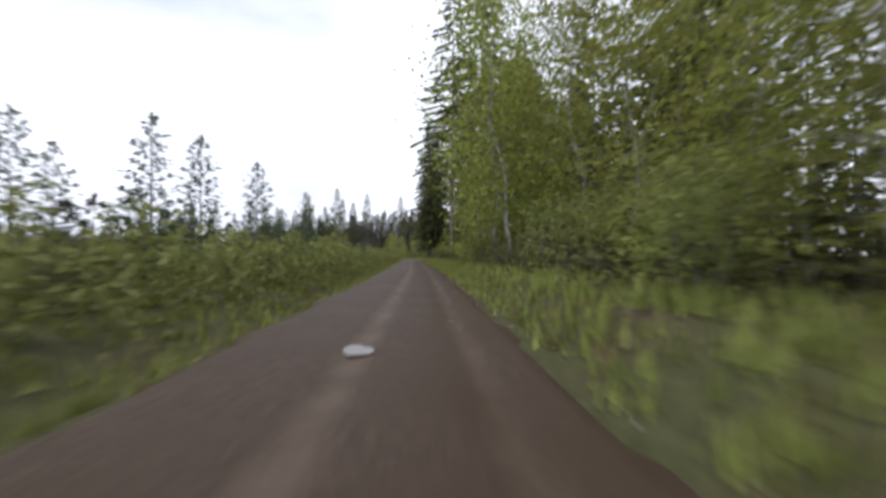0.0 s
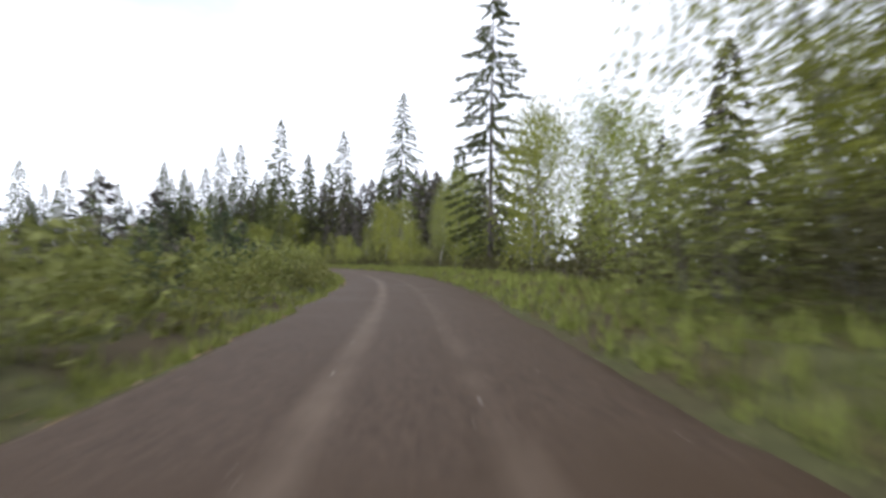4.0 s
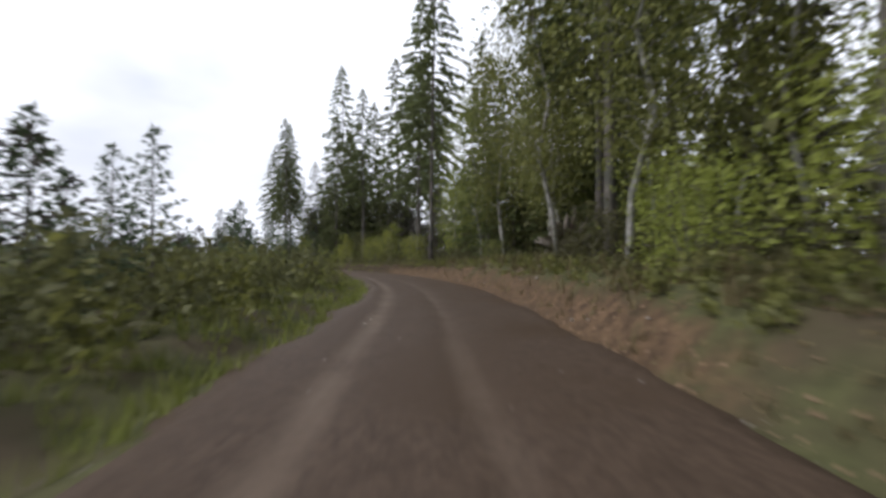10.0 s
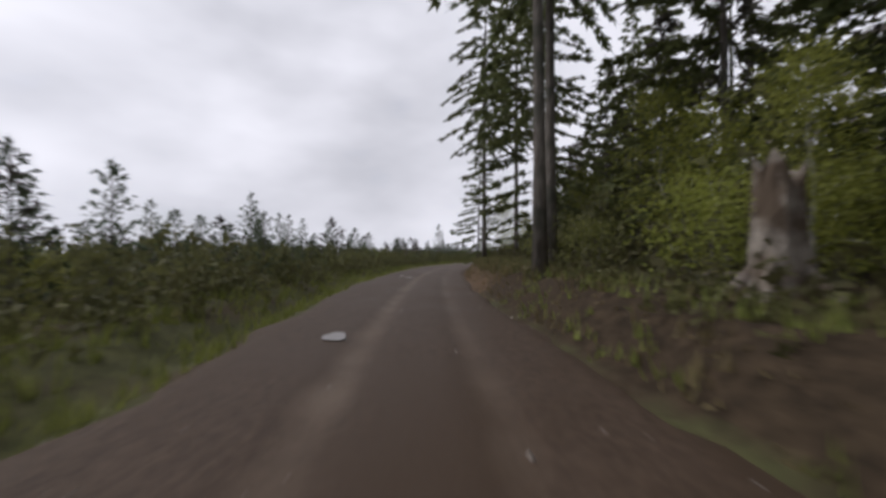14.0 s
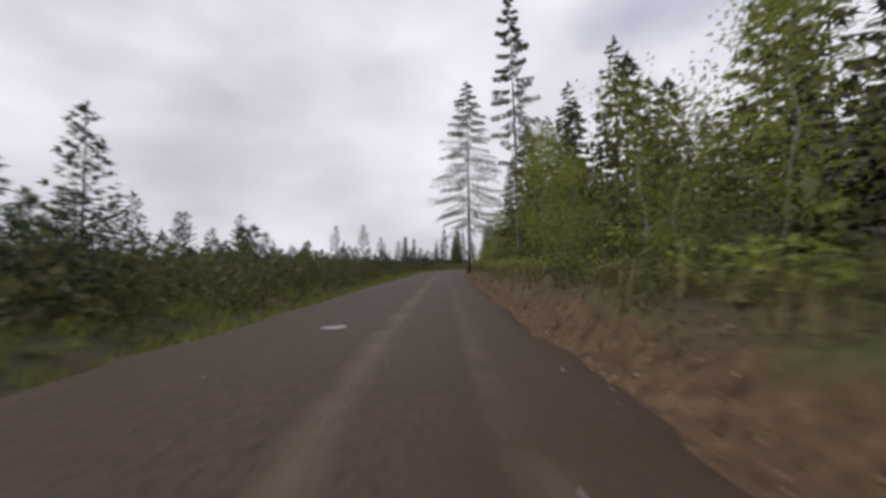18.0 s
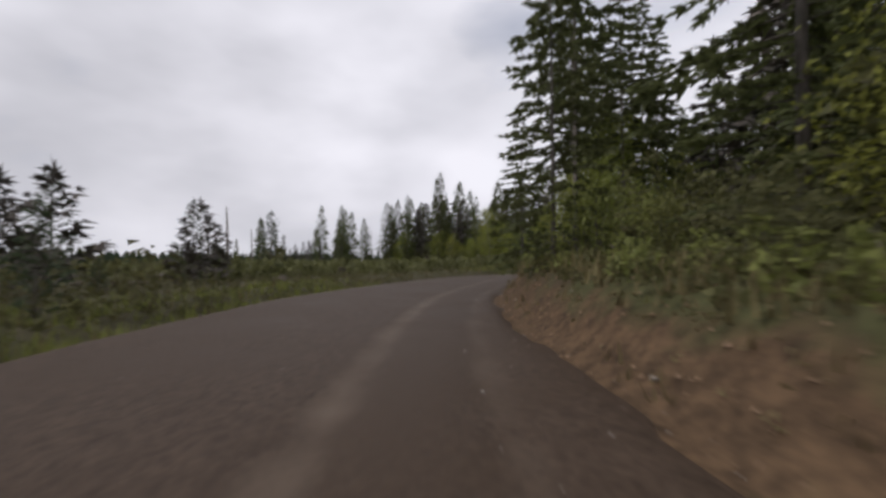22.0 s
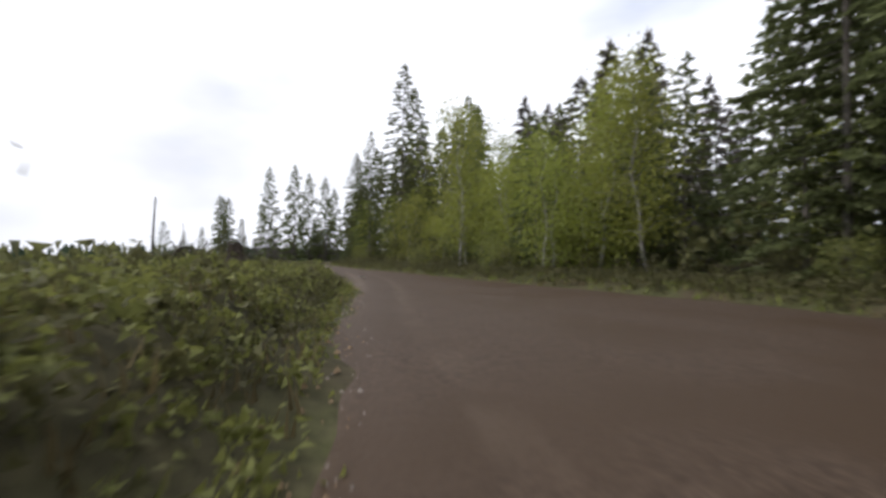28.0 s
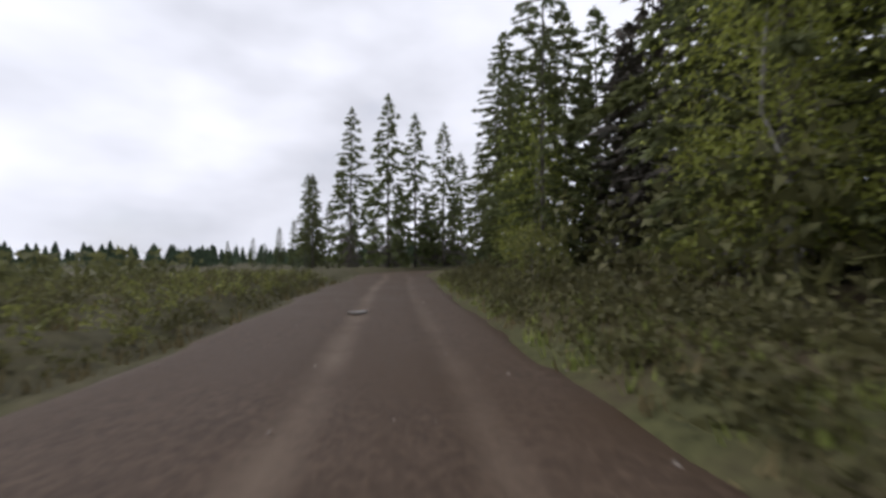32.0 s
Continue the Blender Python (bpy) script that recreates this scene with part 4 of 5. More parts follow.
# the rest of the plantation, farther from the road
sap = fir("small_fir", 4.0, 1.4, 0.04, 30, 78, 0.05, YOUNG_NEEDLES, 6, 0.08, 0.6, sides=3, rise=0.35, limbs=False)
sap_part = [np.array([v.co for v in c.data.vertices]) for c in sap.children]
sap_face = [[tuple(q.vertices) for q in c.data.polygons] for c in sap.children]
remove(sap)
dv, df, di = [], [], []
count = total = 0
while count < 480:
    s, e = rng.uniform(0, station(26)), -(8 + 44 * rng.random() ** 1.3)
    x, y = beside(s, e)
    if clear(x, y, 7):
        z, sc, g = float(height(x, y)[0]), rng.uniform(0.6, 1.25), rng.random() * 6.28
        turn = np.array([[math.cos(g), -math.sin(g), 0], [math.sin(g), math.cos(g), 0], [0, 0, 1]]) * sc
        for k in range(2):
            dv.append(sap_part[k] @ turn.T + np.array([x, y, z]))
            df += [tuple(a + total for a in q) for q in sap_face[k]]
            di += [k] * len(sap_face[k])
            total += len(sap_part[k])
        count += 1
plantation = new("young_plantation", mesh_of("young_plantation", np.vstack(dv), df, [BARK, YOUNG_NEEDLES], di))
tagged(plantation, "young firs of a replanted clearing, stretching away", "plantation", kind="stuff")

# how tall the deep forest stands along the way
DEEP_S = [station(k) for k in (0, 5, 6, 9, 10, 12, 13, 14, 15, 16, 17, 18, 21, 24, 27, 28, 36)]
DEEP_SHARE = [1.25, 1.3, 0.75, 0.5, 0.95, 1.3, 1.25, 0.7, 0.6, 0.82, 1.05, 0.85, 0.75, 0.95, 1.0, 1.0, 1.0]
dv, df, di = [], [], []
count = total = 0
while count < 400:
    s, e = rng.uniform(0, LAST - 5), 11 + 32 * rng.random() ** 1.3
    x, y = beside(s, e)
    if clear(x, y, 10) and free(x, y, 2.0):
        z, sc, g = float(height(x, y)[0]), rng.uniform(0.7, 1.15) * float(np.interp(s, DEEP_S, DEEP_SHARE)), rng.random() * 6.28
        turn = np.array([[math.cos(g), -math.sin(g), 0], [math.sin(g), math.cos(g), 0], [0, 0, 1]]) * sc
        for k in range(2):
            dv.append(slim_part[k] @ turn.T + np.array([x, y, z]))
            df += [tuple(a + total for a in q) for q in slim_face[k]]
            di += [k] * len(slim_face[k])
            total += len(slim_part[k])
        count += 1
deep = new("deep_forest", mesh_of("deep_forest", np.vstack(dv), df, [BARK, NEEDLES], di))
tagged(deep, "dense dark fir forest behind the roadside trees", "forest", kind="stuff")

# a belt of wood between the far standing firs
BELT = np.array([(8, 262), (-9, 272), (-23, 283), (-45, 299), (-67, 320), (-97, 346), (-134, 362), (-160, 373)], float)
BELT_TALL = [24, 27, 28, 26, 24, 21, 21, 19]
dv, df, di = [], [], []
total = 0
for j in range(120):
    u = rng.uniform(0, len(BELT) - 1.001)
    k, w = int(u), u - int(u)
    x, y = BELT[k] * (1 - w) + BELT[k + 1] * w + rng.normal(0, 5, 2)
    sc, g = (BELT_TALL[k] * (1 - w) + BELT_TALL[k + 1] * w) * rng.uniform(0.62, 1.02) / 18, rng.random() * 6.28
    turn = np.array([[math.cos(g), -math.sin(g), 0], [math.sin(g), math.cos(g), 0], [0, 0, 1]]) * sc
    for k in range(2):
        dv.append(slim_part[k] @ turn.T + np.array([x, y, float(height(x, y)[0])]))
        df += [tuple(a + total for a in q) for q in slim_face[k]]
        di += [k] * len(slim_face[k])
        total += len(slim_part[k])
for j in range(70):
    u = rng.random()
    x, y = -505 + 85 * u + rng.normal(0, 3), 456 + 24 * u + rng.normal(0, 7)
    if not clear(x, y, 5):
        continue
    sc, g = rng.uniform(3.5, 9.0) / 18, rng.random() * 6.28
    turn = np.array([[math.cos(g), -math.sin(g), 0], [math.sin(g), math.cos(g), 0], [0, 0, 1]]) * sc
    for k in range(2):
        dv.append(slim_part[k] @ turn.T + np.array([x, y, float(height(x, y)[0])]))
        df += [tuple(a + total for a in q) for q in slim_face[k]]
        di += [k] * len(slim_face[k])
        total += len(slim_part[k])
belt = new("far_forest", mesh_of("far_forest", np.vstack(dv), df, [BARK, NEEDLES], di))
tagged(belt, "belt of dark firs beyond the open land", "forest", kind="stuff")

hv, hf = [], []
count = 0
box0, box1 = LINE.min(0) - 380, LINE.max(0) + 380
while count < 1500:
    x, y = rng.uniform(box0[0], box1[0]), rng.uniform(box0[1], box1[1])
    s, d = nearest(x, y)
    if (-175 < d[0] < -95 and s[0] > 2) or (s[0] >= LAST - 1 and 40 < abs(d[0]) < 170):
        far = min(1.0, max(0.0, (abs(d[0]) - 95) / 80))
        plain_fir(hv, hf, x, y, float(relief(s, d)[0]), rng.uniform(4, 7) + 3 * far * rng.random(), rng.uniform(1.6, 2.6), count, 5)
        count += 1
far_woods = new("distant_forest", mesh_of("distant_forest", hv, hf, [FAR_NEEDLES]))
tagged(far_woods, "distant dark treeline of firs on the horizon", "forest", kind="stuff")


def scatter(name, count, reach, build, mat, label, category):
    """One object of kind stuff from many small pieces, spread by reach (stations and offsets from the road's edges)."""
    s, e = reach(count)
    lw, rw = edges(s)
    d = np.where(e > 0, rw + e, e - lw)
    i = np.clip(s, 0, LAST - 1).astype(int)
    x, y = LINE[i, 0] + SIDE[i, 0] * d + WAY[i, 0] * (s - i), LINE[i, 1] + SIDE[i, 1] * d + WAY[i, 1] * (s - i)
    ns, nd = nearest(x, y)
    nl, nr = edges(ns)
    z = relief(ns, nd)
    keep = np.maximum(nd - nr, -nd - nl) > 0.25
    ob = new(name, quads_mesh(name, build(np.stack([x[keep], y[keep], z[keep] - 0.04], 1)), mat))
    return tagged(ob, label, category, kind="stuff")


def tuft(low, high, blades):
    def build(p):
        p = np.repeat(p, blades, 0)
        n = len(p)
        g, h = rng.random(n) * 6.28, rng.uniform(low, high, n)
        c, s_, w = np.cos(g), np.sin(g), 0.016 + 0.025 * h
        lean_ = h * rng.uniform(0.1, 0.7, n)
        p = p + np.stack([rng.normal(0, 0.09, n), rng.normal(0, 0.09, n), np.zeros(n)], 1)
        a = np.stack([-s_ * w, c * w, np.zeros(n)], 1)
        return np.stack([p - a, p + a, p + np.stack([c * lean_, s_ * lean_, h], 1)], 1)
    return build


def normed(v):
    return v / (np.linalg.norm(v, axis=1)[:, None] + 1e-9)


def herb(low, high, leaves, size, wide=0.22):
    """Mounds of leaves: low to high metres tall, wide across."""
    def build(p):
        n0 = len(p)
        tall = rng.uniform(low, high, n0)
        p, tall = np.repeat(p, leaves, 0), np.repeat(tall, leaves)
        n = len(p)
        u = rng.random(n) ** 0.8
        r = wide * np.sqrt(np.clip(1.15 - u, 0.05, 1)) * np.abs(rng.normal(0, 0.6, n))
        g = rng.random(n) * 6.28
        p = p + np.stack([r * np.cos(g), r * np.sin(g), u * tall], 1)
        a = normed(rng.normal(0, 1, (n, 3)))
        b = normed(np.cross(a, rng.normal(0, 1, (n, 3))))
        q = (size * rng.uniform(0.6, 1.3, n))[:, None]
        return np.stack([p - a * q - b * q * 0.3, p + b * q * 0.75, p + a * q - b * q * 0.3], 1)
    return build


S_END = station(35)


def along(lo_e, hi_e, bias=1.0, s0=0, s1=S_END, out_ranges=()):
    def reach(count):
        s = rng.uniform(s0, s1, count)
        e = lo_e + (hi_e - lo_e) * rng.random(count) ** bias
        for a, b in out_ranges:
            hide = (s > a) & (s < b) & (np.abs(e) < 2.4)
            e = np.where(hide, e + np.sign(e) * 2.4, e)
        return s, e
    return reach


scatter("verge_grass", 17000, along(0.1, 3.8, 1.3, s1=station(13), out_ranges=SOILY), tuft(0.12, 0.45, 6), BLADE, "lush green grass on the road verge", "grass")
scatter("verge_grass", 6000, along(0.1, 3.8, 1.3, s0=station(13), out_ranges=SOILY), tuft(0.10, 0.30, 6), BLADE, "thin green grass on the road verge", "grass")
scatter("verge_grass", 16000, along(-0.15, -4.5, 1.3, s1=station(26)), tuft(0.12, 0.42, 6), BLADE, "green grass along the open road side", "grass")
scatter("dry_grass", 7000, along(0.2, 4.0, 1.2), tuft(0.10, 0.35, 5), DRY_BLADE, "dry straw-coloured grass on the bank", "grass")
scatter("dry_grass", 6000, along(-0.4, -22, 1.4, s0=station(20)), tuft(0.10, 0.40, 5), DRY_BLADE, "dry grass on the cleared land", "grass")
scatter("undergrowth", 2200, along(-2.4, -12, 1.3, s1=station(10)), herb(1.2, 2.7, 42, 0.14, 0.9), BUSH_LEAF, "tall leafy scrub between young firs", "undergrowth")
scatter("undergrowth", 2200, along(-2.4, -13, 1.3, s0=station(9), s1=station(22)), herb(0.9, 2.2, 36, 0.13, 0.8), DARK_LEAF, "dark waist-high scrub between young firs", "undergrowth")
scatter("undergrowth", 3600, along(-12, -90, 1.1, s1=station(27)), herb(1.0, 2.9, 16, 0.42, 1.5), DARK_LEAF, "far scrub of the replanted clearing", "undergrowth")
scatter("undergrowth", 3000, along(-8, -80, 1.3, s0=station(26)), herb(0.5, 1.7, 16, 0.28, 1.3), DARK_LEAF, "far low scrub on cleared land", "undergrowth")
# growth under the trees: the shade there is put into the leaf colour
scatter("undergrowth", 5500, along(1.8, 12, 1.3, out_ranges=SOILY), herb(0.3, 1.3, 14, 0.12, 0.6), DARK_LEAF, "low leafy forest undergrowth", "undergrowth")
scatter("undergrowth", 2600, along(5, 24, 1.0), herb(1.5, 5.0, 48, 0.24, 1.6), DARK_LEAF, "tall thicket inside the forest, leaves coloured dark for shade", "undergrowth")
scatter("undergrowth", 3000, along(-1.4, -14, 1.4, s1=station(16)), herb(0.4, 1.8, 18, 0.13, 0.7), BUSH_LEAF, "waist-high leafy scrub between young firs", "undergrowth")
scatter("undergrowth", 3600, along(-1.6, -24, 1.4, s0=station(13), s1=station(25)), herb(0.3, 1.4, 15, 0.12, 0.7), DARK_LEAF, "low dark scrub between young firs", "undergrowth")
scatter("undergrowth", 4200, along(-1.0, -26, 1.5, s0=station(24)), herb(0.1, 0.6, 22, 0.055, 0.5), DARK_LEAF, "sparse weeds on cleared land", "undergrowth")
scatter("leaf_litter", 9000, along(0.1, 3.2, 1.0), herb(0.0, 0.10, 3, 0.045, 0.35), DRY_BLADE, "dry leaves and twigs strewn on the bank", "leaf litter")
scatter("undergrowth", 2500, along(0.9, 2.8, 1.0, s0=SOILY[0][0], s1=SOILY[1][1]), herb(0.1, 0.45, 9, 0.07, 0.3), DARK_LEAF, "small weeds clinging to the bare bank", "undergrowth")
scatter("undergrowth", 1500, along(-0.7, -9, 1.2, s0=station(28)), herb(0.15, 0.6, 24, 0.07, 0.5), DARK_LEAF, "brambles and weeds over heaped soil", "undergrowth")
scatter("undergrowth", 1200, along(-1.2, -8, 1.2, s0=station(28)), herb(0.15, 0.55, 22, 0.065, 0.45), BUSH_LEAF, "fresh green weeds over heaped soil", "undergrowth")
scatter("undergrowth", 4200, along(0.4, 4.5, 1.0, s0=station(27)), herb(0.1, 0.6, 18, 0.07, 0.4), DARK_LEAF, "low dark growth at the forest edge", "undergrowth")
scatter("undergrowth", 1500, along(1.1, 6.5, 1.0, s0=station(21), s1=station(28)), herb(0.15, 0.8, 30, 0.075, 0.45), BUSH_LEAF, "fresh yellow-green weeds on top of the bank", "undergrowth")
scatter("undergrowth", 380, along(1.4, 6.5, 1.0, s0=station(20), s1=station(24)), herb(0.3, 1.1, 40, 0.07, 0.5), ALDER_LEAF, "bright young shoots on top of the bank", "undergrowth")
scatter("undergrowth", 900, along(0.8, 4.5, 1.0, s0=station(11), s1=station(14)), herb(0.1, 0.5, 24, 0.07, 0.4), BUSH_LEAF, "weeds creeping over the bank", "undergrowth")
scatter("leaf_litter", 5000, along(0.8, 6.0, 1.0, s0=station(20), s1=station(28)), herb(0.0, 0.10, 4, 0.05, 0.35), DRY_BLADE, "brown litter on top of the bank", "leaf litter")
scatter("undergrowth", 1600, along(-0.4, -7, 1.2, s0=station(27) + 6, s1=station(33)), herb(0.08, 0.35, 26, 0.06, 0.5), BUSH_LEAF, "yellow-green weeds over the heaped soil", "undergrowth")
for a, b in SOILY:
    run = b - a
    scatter("undergrowth", int(18 * run), along(1.3, 5.0, 1.0, s0=a, s1=b), herb(0.1, 0.6, 18, 0.06, 0.35), DARK_LEAF, "dark weeds along the top of the bank", "undergrowth")
    scatter("dry_brush", int(14 * run), along(0.9, 4.5, 1.0, s0=a, s1=b), tuft(0.15, 0.6, 7), DRY_BLADE, "dry brown brush along the top of the bank", "brush")


# ---------------------------------------------------------------- single things along the way
def thing(name, label, category, x, y, turn=0.0, sink=0.0, group=""):
    ob = new(name)
    ob.matrix_basis = Matrix.Translation((x, y, float(height(x, y)[0]) - sink)) @ Matrix.Rotation(turn, 4, "Z")
    return tagged(ob, label, category, group)


def ragged_trunk(tall, r, seed, sides=14, jag=0.25, rows=7, flare=0.5):
    """A broken trunk with root flare, furrows and a torn top."""
    q = np.random.default_rng(seed)
    v, f = [], []
    lobes, phase = q.integers(4, 7), q.random() * 6
    torn = [tall * (1 - jag * q.random()) for _ in range(sides)]
    for a in range(rows + 1):
        u = a / rows
        for k in range(sides):
            g = 2 * math.pi * k / sides
            rr = r * (1 + flare * (1 - u) ** 3 * (1 + 0.5 * math.sin(lobes * g + phase))) * (1 - 0.18 * u) * (1 + 0.07 * q.normal())
            v.append((rr * math.cos(g), rr * math.sin(g), -0.15 + (torn[k] + 0.15) * u))
    for a in range(rows):
        for k in range(sides):
            f.append((a * sides + k, a * sides + (k + 1) % sides, (a + 1) * sides + (k + 1) % sides, (a + 1) * sides + k))
    v.append((0, 0, tall * (1 - jag)))
    top = rows * sides
    for k in range(sides):
        f.append((top + k, top + (k + 1) % sides, len(v) - 1))
    return v, f


def limb_mesh(pts, radii, mat, sides=6):
    b = Build()
    b.tube(pts, radii, sides)
    return b.mesh("limb", mat, True)


def stump(x, y, tall, r, seed, mat=DEAD_WOOD, label="weathered grey tree stump with flared roots", roots=5, jag=0.25, group="", flare=0.5):
    ob = thing("tree_stump", label, "stump", x, y, seed * 1.7, 0.05, group)
    part("stump_wood", mesh_of("stump_wood", *ragged_trunk(tall, r, seed, jag=jag, flare=flare), [mat]), ob)
    q = np.random.default_rng(seed + 50)
    for k in range(roots):
        g = 2 * math.pi * k / roots + q.normal(0, 0.3)
        way = np.array([math.cos(g), math.sin(g), 0])
        pts = [way * r * 0.7 + np.array([0, 0, tall * 0.22]), way * r * 1.7 + np.array([0, 0, 0.10]), way * r * q.uniform(2.4, 3.4) + np.array([0, 0, -0.12])]
        part("root", limb_mesh(pts, [r * 0.30, r * 0.2, r * 0.07], mat), ob)
    return ob


def uprooted(x, y, r, seed, turn):
    """A root plate tipped on its side: a soil-clogged disc, the lying trunk and a fan of broken roots."""
    q = np.random.default_rng(seed)
    ob = thing("uprooted_stump", "uprooted stump lying on its side with pale broken roots", "stump", x, y, turn, 0.1)
    v, f = [], []
    rings, sides = 5, 18
    for a in range(rings + 1):
        for k in range(sides):
            g = 2 * math.pi * k / sides
            rr = r * a / rings * (1 + 0.12 * q.normal())
            v.append((0.35 * (1 - (a / rings) ** 2) * (-1) + 0.10 * q.normal(), rr * math.cos(g), r * 0.85 + rr * math.sin(g)))
    n = len(v)
    v += [(p[0] + 0.55 * (1.05 - math.hypot(p[1], p[2] - r * 0.85) / r * 0.8), p[1] * 0.95, r * 0.85 + (p[2] - r * 0.85) * 0.95) for p in v]
    for layer, flip in ((0, 1), (n, -1)):
        for a in range(rings):
            for k in range(sides):
                quad = (layer + a * sides + k, layer + a * sides + (k + 1) % sides, layer + (a + 1) * sides + (k + 1) % sides, layer + (a + 1) * sides + k)
                f.append(quad if flip > 0 else quad[::-1])
    for k in range(sides):
        a, b = rings * sides + k, rings * sides + (k + 1) % sides
        f.append((a, b, n + b, n + a))
    part("root_plate", mesh_of("root_plate", v, f, [DARK_WOOD]), ob)
    part("fallen_trunk", limb_mesh([(0.3, 0, r * 0.8), (1.6, 0.1, r * 0.62), (3.2, 0.2, r * 0.4)], [r * 0.42, r * 0.33, r * 0.28], DEAD_WOOD, 10), ob)
    for k in range(17):
        g = 2 * math.pi * k / 17 + q.normal(0, 0.15)
        way = np.array([0, math.cos(g), math.sin(g)])
        a = np.array([-0.15, 0, r * 0.85]) + way * r * 0.55
        b = a + way * r * q.uniform(0.35, 0.6) + np.array([-0.35 * q.random(), 0, 0])
        c = b + way * r * q.uniform(0.1, 0.45) + q.normal(0, 0.14, 3)
        c[2] = max(c[2], 0.02)
        part("root", limb_mesh([a, b, c], [0.15 * r, 0.10 * r, 0.025], DEAD_WOOD), ob)
    return ob


def brush_pile(x, y, wide, tall, count, seed, label="pile of dark logging slash and broken branches", mat=DARK_WOOD):
    q = np.random.default_rng(seed)
    ob = thing("brush_pile", label, "brush pile", x, y, seed, 0.05)
    for k in range(count):
        g, u = q.random() * 6.28, q.random()
        centre = np.array([math.cos(g) * wide * 0.5 * math.sqrt(u), math.sin(g) * wide * 0.5 * math.sqrt(u), 0])
        centre[2] = tall * (1 - u) * q.random()
        h = q.random() * 6.28
        way = np.array([math.cos(h), math.sin(h), q.normal(0.1, 0.3)])
        half = 0.25 + 0.8 * q.random() ** 2
        bend = q.normal(0, 0.15, 3)
        pts = [centre - way * half, centre + bend, centre + way * half]
        for p in pts:
            p[2] = max(p[2], 0.03)
        thick = 0.008 + 0.045 * q.random() ** 2.5
        part("branch", limb_mesh(pts, [thick, thick * 0.8, thick * 0.35], mat if q.random() < 0.88 else DEAD_WOOD, 5), ob)
    return ob


def snag(x, y, tall, r, seed, label, twigs=14, mat=DEAD_WOOD, tag=None):
    """A dead standing stem with a few broken twigs."""
    q = np.random.default_rng(seed)
    ob = thing("dead_snag", label, "dead tree", x, y, 0, 0.1)
    lean_ = q.normal(0, 0.03, 2) * tall
    pts = [(lean_[0] * u * u, lean_[1] * u * u, tall * u) for u in np.linspace(0, 1, 7)]
    part("trunk", limb_mesh(pts, [r * (1.3 if i == 0 else 1 - 0.11 * i) for i in range(7)], mat, 8), ob)
    for k in range(twigs):
        u = q.uniform(0.25, 0.98)
        g = q.random() * 6.28
        a = np.array([lean_[0] * u * u, lean_[1] * u * u, tall * u])
        span = tall * 0.12 * q.uniform(0.4, 1.1) * (1.15 - u)
        b = a + np.array([math.cos(g), math.sin(g), 0.15]) * span
        c = b + np.array([math.cos(g), math.sin(g), -0.4]) * span * 0.6
        part("twig", limb_mesh([a, b, c], [r * 0.2, r * 0.12, 0.006], mat, 4), ob)
    if tag:
        b = bmesh.new()
        bmesh.ops.create_cube(b, size=1, matrix=Matrix.Diagonal((0.28, 0.02, 0.34, 1)))
        bmesh.ops.bevel(b, geom=b.edges[:], offset=0.006, segments=1, affect="EDGES")
        me = bpy.data.meshes.new("tag")
        b.to_mesh(me)
        me.materials.append(TAG_WHITE)
        plate = part("tag", me, ob, "pale square tag")
        plate.location = tag
    return ob


def fallen_log(x, y, length, r, turn, seed, label="fallen grey log on the ground", mat=DEAD_WOOD, group="fallen logs"):
    q = np.random.default_rng(seed)
    ob = thing("fallen_log", label, "log", x, y, turn, 0.0, group)
    pts = [(length * (u - 0.5), q.normal(0, 0.05), r * 0.8 + 0.04 * u) for u in np.linspace(0, 1, 6)]
    part("log_wood", limb_mesh(pts, [r * (1 - 0.35 * u) for u in np.linspace(0, 1, 6)], mat, 9), ob)
    for k in range(3):
        u = q.uniform(0.3, 0.9)
        a = np.array([length * (u - 0.5), 0, r])
        part("broken_branch", limb_mesh([a, a + np.array([0.15, q.normal(0, 0.3), 0.3]), a + np.array([0.35, q.normal(0, 0.5), q.uniform(0.3, 0.7)])], [r * 0.25, r * 0.15, 0.008], mat, 5), ob)
    return ob


PLACES = {
    "lone_fir": (-294.6, 359.2),
    "second_dead_fir": (-279.7, 354.5),
    "uprooted": (-103.3, 293.0),
    "tall_stump": (-178.5, 310.9),
    "bank_stump": (-161.9, 309.8),
    "bend_stump": (-334.0, 403.3),
    "block_stump": (-387.6, 440.2),
    "root_pile": (-328.7, 396.3),
    "slash_pile": (-376.6, 437.6),
    "bank_brush": (-333.1, 403.1),
    "verge_brush": (2.5, 96.9),
    "left_slash": (-359.9, 435.2),
    "tag_post": (-36.1, 217.9),
    "pile_stick": (-376.9, 435.6),
    "bare_tree": (-399.6, 437.4),
    "far_snag": (-401.7, 403.8),
    "far_snag_b": (-407.2, 402.3),
    "far_snag_c": (-404.3, 409.3),
    "marker": (-301.7, 365.9),
}
# the lone, half-dead conifer by the roadside
x, y = PLACES["lone_fir"]
lone = fir("half_dead_fir", 25, 5.6, 0.24, 110, 61, 0.20, NEEDLES, 6, 0.42, 0.62, gaps=0.05, dead=True, sides=9)
tagged(lone, "tall half-dead fir with long bare drooping branches", "conifer")
lone.matrix_basis = Matrix.Translation((x, y, float(height(x, y)[0]) - 0.4))
x, y = PLACES["second_dead_fir"]
lone = fir("half_dead_fir", 27, 3.0, 0.35, 66, 62, 0.17, NEEDLES, 6, 0.2, 0.7, gaps=0.1, dead=True, sides=9, lean=-0.02)
tagged(lone, "thin dying fir with sparse bare branches", "conifer")
lone.matrix_basis = Matrix.Translation((x, y, float(height(x, y)[0]) - 0.4))

